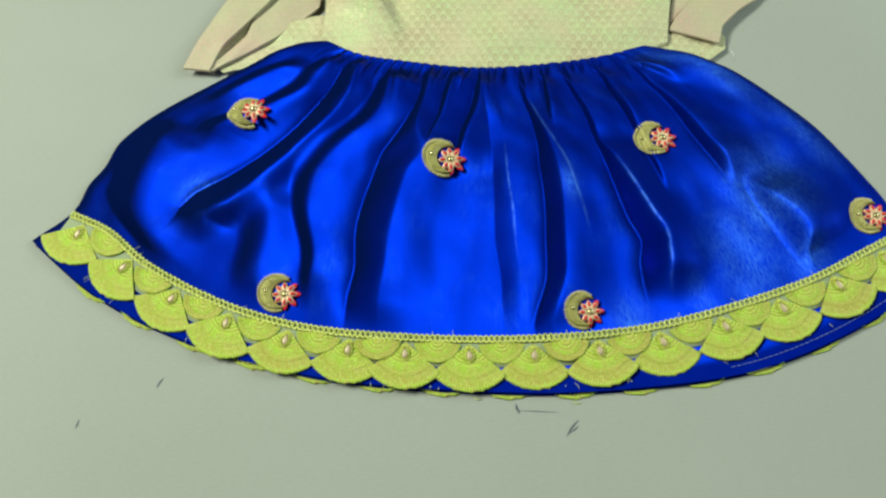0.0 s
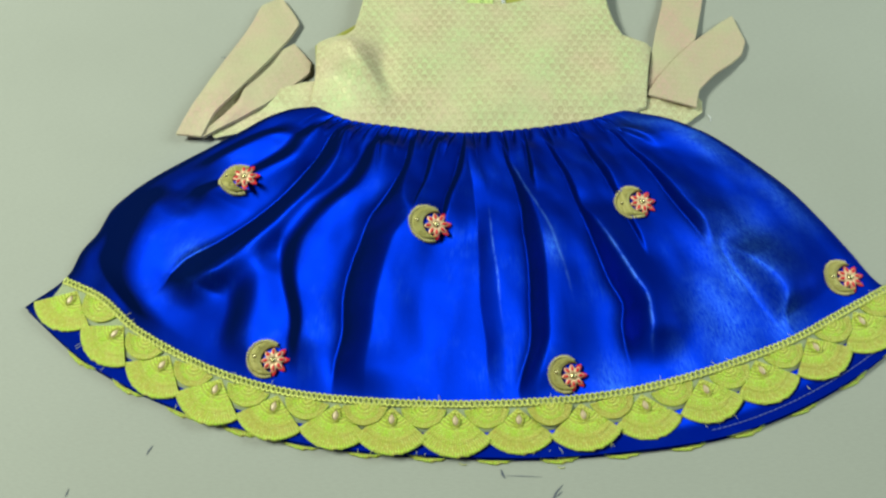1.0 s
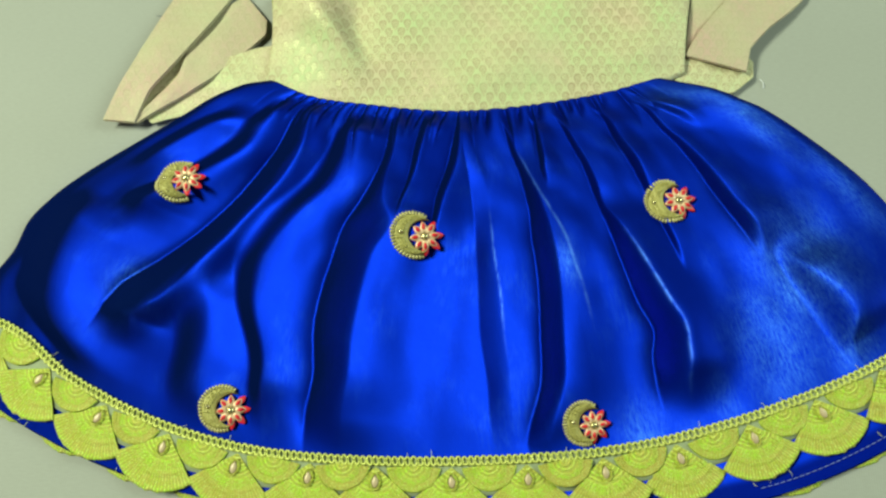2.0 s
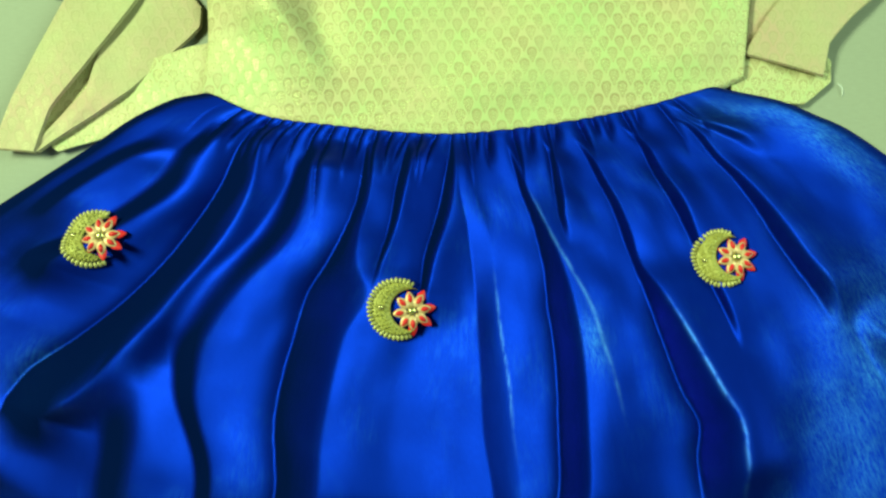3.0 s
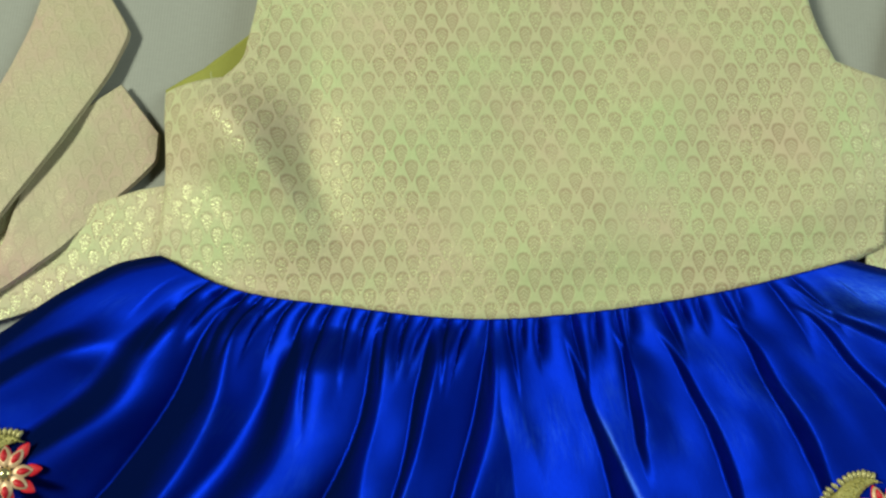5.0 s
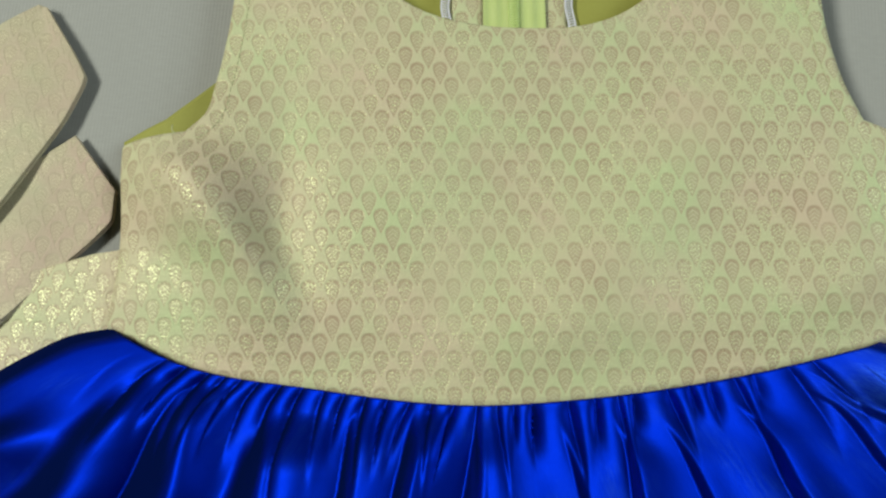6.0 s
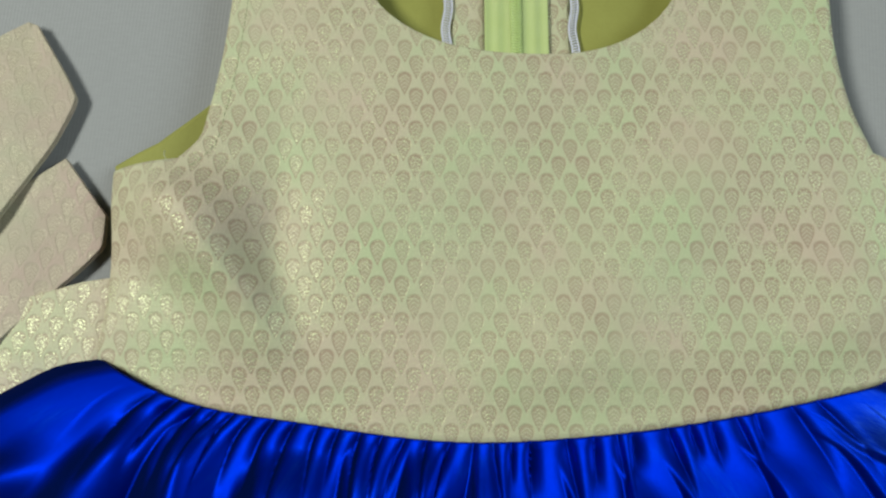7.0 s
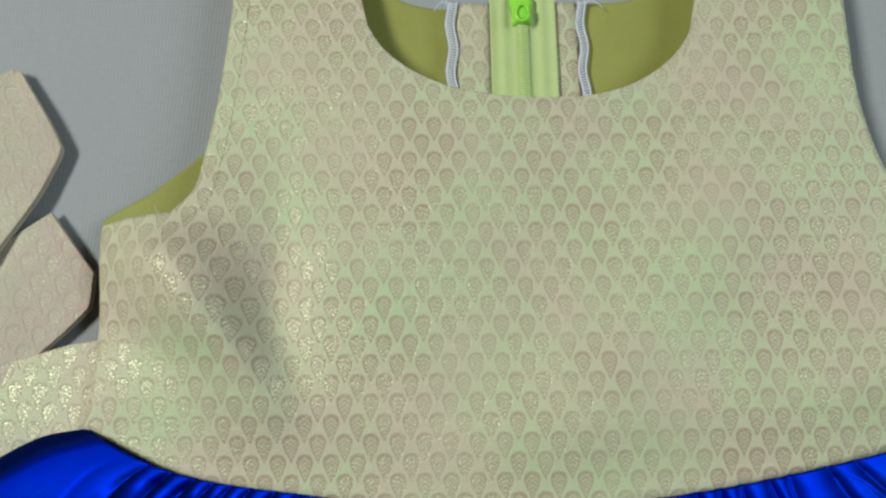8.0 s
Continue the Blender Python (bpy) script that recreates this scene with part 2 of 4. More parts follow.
CREAM_THREAD = plain_material("cream_sewing_thread", (0.50, 0.52, 0.30), (0.56, 0.57, 0.34), 0.6, 1500)
INK = plain_material("faded_blue_ink", (0.07, 0.08, 0.14), (0.12, 0.13, 0.18), 0.7, 900)
WALL = plain_material("matt_wall_paint", (0.13, 0.125, 0.11), (0.15, 0.145, 0.13), 0.9, 60)
FLOOR = plain_material("brown_floor", (0.20, 0.16, 0.12), (0.24, 0.19, 0.15), 0.5, 40)
WOOD = plain_material("table_wood", (0.22, 0.13, 0.07), (0.28, 0.17, 0.1), 0.5, 60)

# ---------------------------------------------------------------- mesh helpers


def link(name, verts, faces, material, parent=None, label="", uvs=None, smooth=True):
    me = bpy.data.meshes.new(name)
    me.from_pydata([tuple(map(float, v)) for v in verts], [], faces)
    me.materials.append(material)
    if smooth:
        me.polygons.foreach_set("use_smooth", [True] * len(me.polygons))
    if uvs is not None:
        layer = me.uv_layers.new(name="UVMap")
        index = np.empty(len(me.loops), int)
        me.loops.foreach_get("vertex_index", index)
        layer.data.foreach_set("uv", np.asarray(uvs, float)[index].ravel())
    me.update()
    ob = new(name, me)
    if parent is not None:
        ob.parent = parent
    return tagged(ob, label)


def shared(name, mesh, parent, m):
    ob = new(name, mesh)
    ob.parent = parent
    ob.matrix_local = m
    return ob


def grid_faces(a, b, start=0, closed=False):
    out = []
    for i in range(a - 1):
        for j in range(b if closed else b - 1):
            k = (j + 1) % b
            out.append((start + i * b + j, start + (i + 1) * b + j, start + (i + 1) * b + k, start + i * b + k))
    return out


def slab(xyz, thick):
    """Vertices and faces of a cloth sheet: an upper grid xyz[a, b, 3], a lower one, and the rim between."""
    a, b = xyz.shape[:2]
    low = xyz.copy()
    low[..., 2] -= thick
    verts = np.r_[xyz.reshape(-1, 3), low.reshape(-1, 3)]
    n = a * b
    faces = [f[::-1] for f in grid_faces(a, b)] + [tuple(v + n for v in f) for f in grid_faces(a, b)]
    rim = [i * b for i in range(a)] + [(a - 1) * b + j for j in range(1, b)] + [i * b + b - 1 for i in range(a - 2, -1, -1)] + [j for j in range(b - 2, 0, -1)]
    for p, q in zip(rim, rim[1:] + rim[:1]):
        faces.append((p, q, q + n, p + n))
    return verts, faces


def fix_normals(ob):
    bm = bmesh.new()
    bm.from_mesh(ob.data)
    bmesh.ops.recalc_face_normals(bm, faces=bm.faces)
    bm.to_mesh(ob.data)
    bm.free()
    return ob


def spline(points, t):
    """Smooth curve through a few control points, t from 0 to 1 by chord length."""
    p = np.array(points, float)
    k = np.r_[0, np.cumsum(np.linalg.norm(np.diff(p, axis=0), axis=1))]
    k /= k[-1]
    m = np.gradient(p, k, axis=0)
    t = np.clip(np.asarray(t, float), 0, 1)
    i = np.clip(np.searchsorted(k, t, side="right") - 1, 0, len(k) - 2)
    h = (k[i + 1] - k[i])[..., None]
    s = ((t - k[i]) / (k[i + 1] - k[i]))[..., None]
    return ((2 * s**3 - 3 * s**2 + 1) * p[i] + (s**3 - 2 * s**2 + s) * h * m[i]
            + (3 * s**2 - 2 * s**3) * p[i + 1] + (s**3 - s**2) * h * m[i + 1])


def step(a, b, x):
    s = np.clip((np.asarray(x, float) - a) / (b - a), 0, 1)
    return s * s * (3 - 2 * s)


def tube(points, radius, sides=6, taper=1.0):
    """A round cord along points: verts and faces, closed at both ends."""
    p = np.array(points, float)
    d = np.gradient(p, axis=0)
    d /= np.linalg.norm(d, axis=1)[:, None] + 1e-12
    up = np.array((0.0, 0.0, 1.0))
    right = np.cross(d, up)
    right /= np.linalg.norm(right, axis=1)[:, None] + 1e-9
    over = np.cross(right, d)
    a = np.arange(sides) * 2 * math.pi / sides
    r = radius * np.linspace(1, taper, len(p))[:, None, None]
    ring = p[:, None] + r * (np.cos(a)[None, :, None] * right[:, None] + np.sin(a)[None, :, None] * over[:, None])
    faces = grid_faces(len(p), sides, closed=True)
    faces += [tuple(range(sides)), tuple((len(p) - 1) * sides + k for k in range(sides - 1, -1, -1))]
    return ring.reshape(-1, 3), faces


def join(pieces):
    verts, faces = [], []
    for v, f in pieces:
        start = len(verts)
        verts += [tuple(q) for q in v]
        faces += [tuple(k + start for k in face) for face in f]
    return np.array(verts), faces


def dome(rx, ry, h, rings=4, sides=12, pointed=0.0):
    """A low round or drop-shaped dome on z = 0, its point towards +y."""
    verts, faces = [(0, 0, h)], []
    for k in range(1, rings + 1):
        a = k / rings * math.pi / 2
        for j in range(sides):
            b = 2 * math.pi * j / sides
            y = math.sin(b)
            narrow = 1 - pointed * max(y, 0) ** 1.2
            verts.append((rx * math.sin(a) * math.cos(b) * narrow, ry * math.sin(a) * y, h * math.cos(a)))
    for j in range(sides):
        faces.append((0, 1 + j, 1 + (j + 1) % sides))
    for k in range(rings - 1):
        for j in range(sides):
            p, q = 1 + k * sides + j, 1 + k * sides + (j + 1) % sides
            faces.append((p, p + sides, q + sides, q))
    return verts, faces


# ---------------------------------------------------------------- the room and the table


def box(x0, x1, y0, y1, z0, z1):
    v = [(x, y, z) for z in (z0, z1) for x, y in ((x0, y0), (x1, y0), (x1, y1), (x0, y1))]
    return v, [(3, 2, 1, 0), (4, 5, 6, 7), (0, 1, 5, 4), (1, 2, 6, 5), (2, 3, 7, 6), (3, 0, 4, 7)]


# unseen shell added around the table, its walls kept dark to reflect little
for name, dims, mat in (
    ("floor", (-2.2, 2.2, -1.8, 2.6, -0.80, -0.75), FLOOR), ("ceiling", (-2.2, 2.2, -1.8, 2.6, 1.85, 1.95), WALL),
    ("wall_north", (-2.2, 2.2, 2.6, 2.7, -0.80, 1.95), WALL), ("wall_south", (-2.2, 2.2, -1.9, -1.8, -0.80, 1.95), WALL),
    ("wall_east", (2.2, 2.3, -1.9, 2.7, -0.80, 1.95), WALL), ("wall_west", (-2.3, -2.2, -1.9, 2.7, -0.80, 1.95), WALL),
):
    tagged(link(name, *box(*dims), mat, smooth=False), "added unseen " + name.split("_")[0] + " of the work room", name.split("_")[0], kind="structure")

table = tagged(new("work_table"), "wooden work table covered with a grey cloth", "table")
table.location = (0.05, 0.45, -0.75)


def build_table():
    nx, ny = 90, 70
    X, Y = np.meshgrid(np.linspace(-0.8, 0.8, nx), np.linspace(-0.6, 0.6, ny), indexing="ij")
    drop = 0.05 * step(0.77, 0.80, np.abs(X)) + 0.05 * step(0.57, 0.60, np.abs(Y))
    Z = 0.75 - drop
    v, f = slab(np.stack([X, Y, Z], -1), 0.002)
    fix_normals(link("table_cover", v, f, CLOTH, table, "grey woven cotton table cover"))
    link("tabletop", *box(-0.76, 0.76, -0.56, 0.56, 0.715, 0.745), WOOD, table, smooth=False)
    for x in (-0.7, 0.7):
        for y in (-0.5, 0.5):
            link("leg", *box(x - 0.03, x + 0.03, y - 0.03, y + 0.03, 0, 0.715), WOOD, table, smooth=False)


build_table()


def pen_mark(points, width):
    p = np.array(points, float)
    d = np.gradient(p, axis=0)
    n = np.stack([-d[:, 1], d[:, 0]], -1) / (np.linalg.norm(d, axis=1)[:, None] + 1e-9)
    w = width * np.sin(np.linspace(0.25, 2.9, len(p)))[:, None]
    a, b = p + n * w, p - n * w
    verts = [(x - 0.05, y - 0.45, 0.7504) for x, y in np.r_[a, b]]
    k = len(p)
    faces = [(i, i + k, i + 1 + k, i + 1) for i in range(k - 1)]
    link("pen_mark", verts, faces, INK, table, "small dark blue ink stroke on the cloth")


# ---------------------------------------------------------------- the dress
dress = tagged(new("child_dress"), "child's dress, cream brocade bodice, gathered blue velvet skirt, laid flat", "dress")

WAIST = [(-0.064, 0.5268), (-0.035, 0.515), (0.012, 0.5095), (0.07, 0.5075), (0.11, 0.5125), (0.164, 0.524), (0.213, 0.539)]
HEM = [(-0.252, 0.332), (-0.194, 0.294), (-0.112, 0.263), (-0.03, 0.248), (0.077, 0.246), (0.139, 0.2495), (0.193, 0.257), (0.272, 0.275), (0.356, 0.317), (0.43, 0.375)]
SIDE_L = [(-0.064, 0.527), (-0.080, 0.5225), (-0.091, 0.516), (-0.104, 0.507), (-0.117, 0.4965), (-0.146, 0.4755), (-0.1776, 0.4515), (-0.1965, 0.4345),
          (-0.208, 0.419), (-0.2145, 0.3965), (-0.2225, 0.381), (-0.2265, 0.3616), (-0.252, 0.332)]
SIDE_R = [(0.213, 0.539), (0.226, 0.536), (0.247, 0.531), (0.263, 0.5245), (0.2765, 0.5195), (0.298, 0.5055), (0.319, 0.489), (0.339, 0.471),
          (0.3575, 0.4475), (0.3745, 0.4235), (0.3935, 0.396), (0.43, 0.375)]


def skirt_xy(u, v):
    """The skirt laid flat: u across from side to side, v from the waist seam down to the hem."""
    u, v = np.broadcast_arrays(np.asarray(u, float), np.asarray(v, float))
    U, V = u[..., None], v[..., None]
    w, h, l, r = spline(WAIST, u), spline(HEM, u), spline(SIDE_L, v), spline(SIDE_R, v)
    a, b, c, d = (np.array(q, float) for q in (WAIST[0], WAIST[-1], HEM[0], HEM[-1]))
    return (1 - V) * w + V * h + (1 - U) * l + U * r - ((1 - U) * (1 - V) * a + U * (1 - V) * b + (1 - U) * V * c + U * V * d)


def curve_at(v, rows, col):
    """Smooth value along a fold's rows, each (v, u of the ridge, breadth of its flank in u)."""
    p = np.array(rows, float)
    k, q = p[:, 0], p[:, col]
    m = np.gradient(q, k)
    x = np.clip(v, k[0], k[-1])
    i = np.clip(np.searchsorted(k, x, side="right") - 1, 0, len(k) - 2)
    h = k[i + 1] - k[i]
    s = (x - k[i]) / h
    return ((2 * s**3 - 3 * s**2 + 1) * q[i] + (s**3 - 2 * s**2 + s) * h * m[i]
            + (3 * s**2 - 2 * s**3) * q[i + 1] + (s**3 - s**2) * h * m[i + 1])


# folds: rows (v, u of the ridge, breadth of the flank that rises to it from its left), then steepness, run-off to its right in metres, crisp valley or soft
FOLDS = []


def fold(rows, steep, run_off, crisp=True):
    FOLDS.append((rows, steep, run_off, crisp))
    return rows


fold([(0.06, 0.186, 0.030), (0.20, 0.228, 0.046), (0.355, 0.236, 0.048), (0.45, 0.229, 0.047), (0.57, 0.214, 0.052), (0.66, 0.192, 0.056), (0.71, 0.165, 0.040)], 0.62, 0.012)
fold([(0.10, 0.290, 0.040), (0.19, 0.300, 0.040), (0.30, 0.308, 0.052), (0.42, 0.286, 0.048), (0.52, 0.277, 0.042), (0.60, 0.284, 0.030), (0.70, 0.303, 0.022), (0.79, 0.31, 0.018)], 0.85, 0.030, False)
fold([(0.58, 0.23, 0.025), (0.66, 0.241, 0.041), (0.75, 0.244, 0.036), (0.84, 0.2525, 0.038)], 0.34, 0.018, False)
fold([(0.54, 0.06, 0.045), (0.65, 0.0725, 0.060), (0.73, 0.075, 0.058), (0.80, 0.1025, 0.060), (0.83, 0.129, 0.040)], 0.36, 0.030, False)
fold([(0.165, 0.096, 0.042), (0.222, 0.075, 0.034), (0.292, 0.066, 0.030), (0.372, 0.060, 0.026)], 0.40, 0.016, False)
fold([(0.075, 0.136, 0.040), (0.18, 0.148, 0.044), (0.27, 0.152, 0.046), (0.33, 0.140, 0.040), (0.47, 0.108, 0.036)], 0.55, 0.018, False)
fold([(0.06, 0.361, 0.016), (0.178, 0.376, 0.017), (0.288, 0.379, 0.023), (0.35, 0.387, 0.038), (0.395, 0.402, 0.060), (0.49, 0.392, 0.050), (0.60, 0.392, 0.047), (0.74, 0.3875, 0.037), (0.842, 0.384, 0.036)], 0.68, 0.032)
fold([(0.06, 0.43, 0.020), (0.17, 0.4225, 0.015), (0.26, 0.4175, 0.010), (0.345, 0.411, 0.006)], 0.85, 0.014)
fold([(0.07, 0.489, 0.009), (0.19, 0.484, 0.016), (0.248, 0.476, 0.016), (0.33, 0.465, 0.0125), (0.40, 0.461, 0.008)], 0.90, 0.014)
CREASE_MID = fold([(0.06, 0.5075, 0.010), (0.17, 0.511, 0.018), (0.28, 0.524, 0.023), (0.385, 0.529, 0.021), (0.48, 0.5325, 0.021), (0.57, 0.539, 0.024), (0.80, 0.54, 0.020)], 0.15, 0.022)
fold([(0.09, 0.581, 0.006), (0.20, 0.584, 0.0085), (0.28, 0.5925, 0.013), (0.355, 0.599, 0.017), (0.435, 0.603, 0.023), (0.49, 0.603, 0.022), (0.58, 0.602, 0.021), (0.73, 0.590, 0.020), (0.83, 0.570, 0.020)], 0.75, 0.026)
fold([(0.09, 0.639, 0.005), (0.188, 0.626, 0.0075), (0.252, 0.6155, 0.0065)], 1.1, 0.010)
# path of a painted highlight beside the long fold
HIGHLIGHT_LONG = [(0.16, 0.583, 0), (0.28, 0.5925, 0), (0.355, 0.605, 0), (0.435, 0.6175, 0), (0.49, 0.621, 0), (0.58, 0.628, 0), (0.73, 0.632, 0)]
CREASE_DEEP = fold([(0.10, 0.689, 0.006), (0.205, 0.685, 0.0075), (0.31, 0.6815, 0.0075), (0.37, 0.679, 0.006), (0.42, 0.686, 0.011), (0.51, 0.6965, 0.019), (0.60, 0.709, 0.024), (0.655, 0.717, 0.024), (0.70, 0.712, 0.028), (0.75, 0.706, 0.026)], 0.85, 0.020)
fold([(0.095, 0.7745, 0.006), (0.228, 0.755, 0.009), (0.283, 0.7525, 0.0088), (0.342, 0.7475, 0.006), (0.435, 0.744, 0.005), (0.49, 0.744, 0.005)], 1.0, 0.016)
fold([(0.09, 0.855, 0.006), (0.20, 0.837, 0.006), (0.325, 0.836, 0.010), (0.38, 0.835, 0.0115), (0.44, 0.835, 0.0115), (0.505, 0.839, 0.013)], 0.85, 0.022)
fold([(0.59, 0.859, 0.018), (0.65, 0.873, 0.029), (0.70, 0.8825, 0.036), (0.75, 0.8825, 0.032), (0.79, 0.872, 0.016)], 0.55, 0.030, False)
fold([(0.045, 0.877, 0.006), (0.10, 0.869, 0.0113), (0.138, 0.878, 0.0155), (0.173, 0.888, 0.016)], 0.6, 0.012, False)

# slits of the gathers: u at the waist seam, u and v where each runs out
SLITS = [(0.06, 0.08, 0.09), (0.091, 0.122, 0.118), (0.118, 0.149, 0.103), (0.148, 0.185, 0.125), (0.169, 0.198, 0.108), (0.189, 0.218, 0.115), (0.211, 0.238, 0.115),
         (0.238, 0.262, 0.11), (0.266, 0.305, 0.185), (0.292, 0.322, 0.12), (0.318, 0.334, 0.092), (0.344, 0.366, 0.125), (0.372, 0.382, 0.098), (0.399, 0.397, 0.098),
         (0.425, 0.43, 0.115), (0.455, 0.445, 0.115), (0.482, 0.481, 0.135), (0.506, 0.511, 0.122), (0.528, 0.524, 0.065), (0.55, 0.542, 0.085), (0.595, 0.585, 0.12),
         (0.629, 0.612, 0.075), (0.656, 0.627, 0.148), (0.674, 0.656, 0.06), (0.718, 0.699, 0.095), (0.744, 0.729, 0.05), (0.77, 0.745, 0.065), (0.801, 0.775, 0.08),
         (0.825, 0.799, 0.055), (0.869, 0.828, 0.12), (0.898, 0.865, 0.105), (0.94, 0.914, 0.078)]


def tuck_height(u, v):
    """Small rounded tucks below the waist seam, with narrow slits between them that run out at different lengths."""
    z = np.zeros(u.shape)
    for (a0, a1, av), (b0, b1, bv) in zip(SLITS, SLITS[1:]):
        a, b = a0 + (a1 - a0) * v / av, b0 + (b1 - b0) * v / bv
        s = (u - a) / np.maximum(b - a, 0.004)
        inside = (s >= 0) & (s < 1)
        s = np.clip(s, 0, 1)
        reach = 1.55 * (av * (1 - s) + bv * s)
        high = 0.66 * (0.0022 + 0.06 * np.minimum(b0 - a0, 0.04)) * (0.7 + 0.6 * ((37 * a0 + 11 * b0) % 1.0))
        top = np.where(s < 0.38, 1 - (1 - s / 0.38) ** 2.2, 1 - np.clip((s - 0.38) / 0.62, 0, 1) ** 2.4)
        z += inside * high * (top - 0.8) * (1 - step(0.35, 1.0, v / reach)) * (0.55 + 0.45 * step(0.0, 0.03, v))
    return z * step(0.06, 0.13, u) * (1 - step(0.87, 0.94, u))


def pleat_height(u, v):
    """Folds like a saw: a flank rises to each ridge from its left, a longer slope runs off to its right."""
    z = np.zeros(u.shape)
    span = 0.285 + 0.40 * v
    for rows, steep, run_off, crisp in FOLDS:
        ridge, wide = curve_at(v, rows, 1), np.maximum(curve_at(v, rows, 2), 0.004)
        start, end = rows[0][0], rows[-1][0]
        env = step(max(start - 0.05, 0.0), start + 0.05, v) * (1 - step(end - 0.04, end + 0.07, v))
        high = 0.016 * np.tanh((1.6 if crisp else 1.25) * steep * wide * span / 0.016)
        s = (u - ridge) / wide
        d = (u - ridge) * span
        rise = np.clip(1 + s, 0, 1)
        flank = 1 - (1 - rise) ** 1.6 if crisp else step(0, 1, rise)
        slope = np.exp(-((np.maximum(d, 0) / (run_off * (0.6 + 0.4 * step(0, 0.4, v)))) ** 1.7))
        brink = 0.30 * np.exp(-np.maximum(-d - wide * span, 0) / 0.005) * (1 - rise) if crisp else 0.0
        z += env * high * (np.where(d < 0, flank, slope) - brink)
    return z + tuck_height(u, v)


# painted pale haze on the velvet: u, v, breadth in u and v
HAZE_SPOTS = [(0.955, 0.22, 0.025, 0.20), (0.92, 0.10, 0.05, 0.06), (0.80, 0.73, 0.035, 0.10), (0.873, 0.79, 0.025, 0.05), (0.84, 0.66, 0.012, 0.05), (0.655, 0.83, 0.02, 0.05),
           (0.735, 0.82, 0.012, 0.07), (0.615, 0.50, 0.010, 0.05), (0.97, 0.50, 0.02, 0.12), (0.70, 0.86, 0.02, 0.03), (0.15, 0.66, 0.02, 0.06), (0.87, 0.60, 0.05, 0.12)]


def sheen_and_press(u, v):
    """Painted ridge highlights on three lines, painted soft haze patches, and the pressed hem."""
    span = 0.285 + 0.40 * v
    ridge_light = np.zeros(u.shape)
    for rows, a, b, w in ((CREASE_MID, 0.33, 0.70, 0.0005), (HIGHLIGHT_LONG, 0.16, 0.66, 0.0007), (CREASE_DEEP, 0.40, 0.80, 0.0010)):
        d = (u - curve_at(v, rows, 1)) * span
        ridge_light = np.maximum(ridge_light, np.exp(-(d / w) ** 2) * step(a, a + 0.12, v) * (1 - step(b - 0.15, b, v)))
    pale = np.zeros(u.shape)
    for cu, cv, wu, wv in HAZE_SPOTS:
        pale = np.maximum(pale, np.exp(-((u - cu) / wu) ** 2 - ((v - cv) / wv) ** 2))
    return ridge_light, pale, step(0.945, 0.965, v)


def skirt_z(u, v):
    u, v = np.broadcast_arrays(np.asarray(u, float), np.asarray(v, float))
    rim = np.minimum(u, 1 - u) * (0.285 + 0.40 * v)
    round_off = np.sqrt(np.clip(1 - (1 - np.clip(rim / 0.012, 0, 1)) ** 2, 0, 1))
    puff = 0.0085 + 0.0055 * np.exp(-((u - 0.075) / 0.13) ** 2 - ((v - 0.4) / 0.3) ** 2) + 0.0035 * np.exp(-((u - 0.78) / 0.16) ** 2 - ((v - 0.4) / 0.3) ** 2)
    puff = puff + 0.0060 * np.exp(-((u - 0.02) / 0.09) ** 2 - ((v - 0.15) / 0.14) ** 2) + 0.0070 * np.exp(-((u - 0.97) / 0.09) ** 2 - ((v - 0.14) / 0.2) ** 2)
    puff = puff * (0.88 + 0.12 * step(0, 0.15, v)) * (1 - step(0.45, 0.97, v)) + 0.0016 * step(0.45, 0.97, v)
    folds = pleat_height(u, v) * (1 - 0.95 * step(0.72, 0.92, v))
    soft = np.zeros(u.shape)
    for i in range(u.shape[0]):
        for j in range(u.shape[1]):
            soft[i, j] = noise.noise((u[i, j] * 14, v[i, j] * 6, 3.1)) + 0.5 * noise.noise((u[i, j] * 34, v[i, j] * 12, 7.7))
    soft *= 0.0016 * step(0.05, 0.25, v) * (1 - step(0.8, 0.92, v))
    return 0.0032 + np.maximum((puff + folds + soft), 0.0012) * round_off


def skirt_grid(nu, nv):
    u, v = np.meshgrid(np.linspace(0, 1, nu), np.r_[np.linspace(0, 0.992, nv - 2), 0.998, 1], indexing="ij")
    return u, v, np.dstack([skirt_xy(u, v), skirt_z(u, v)])


SU, SV, SKIRT = skirt_grid(640, 210)


def on_skirt(x, y):
    """The skirt's height at a place."""
    k = np.argmin((SKIRT[..., 0] - x) ** 2 + (SKIRT[..., 1] - y) ** 2)
    return float(SKIRT[..., 2].ravel()[k])


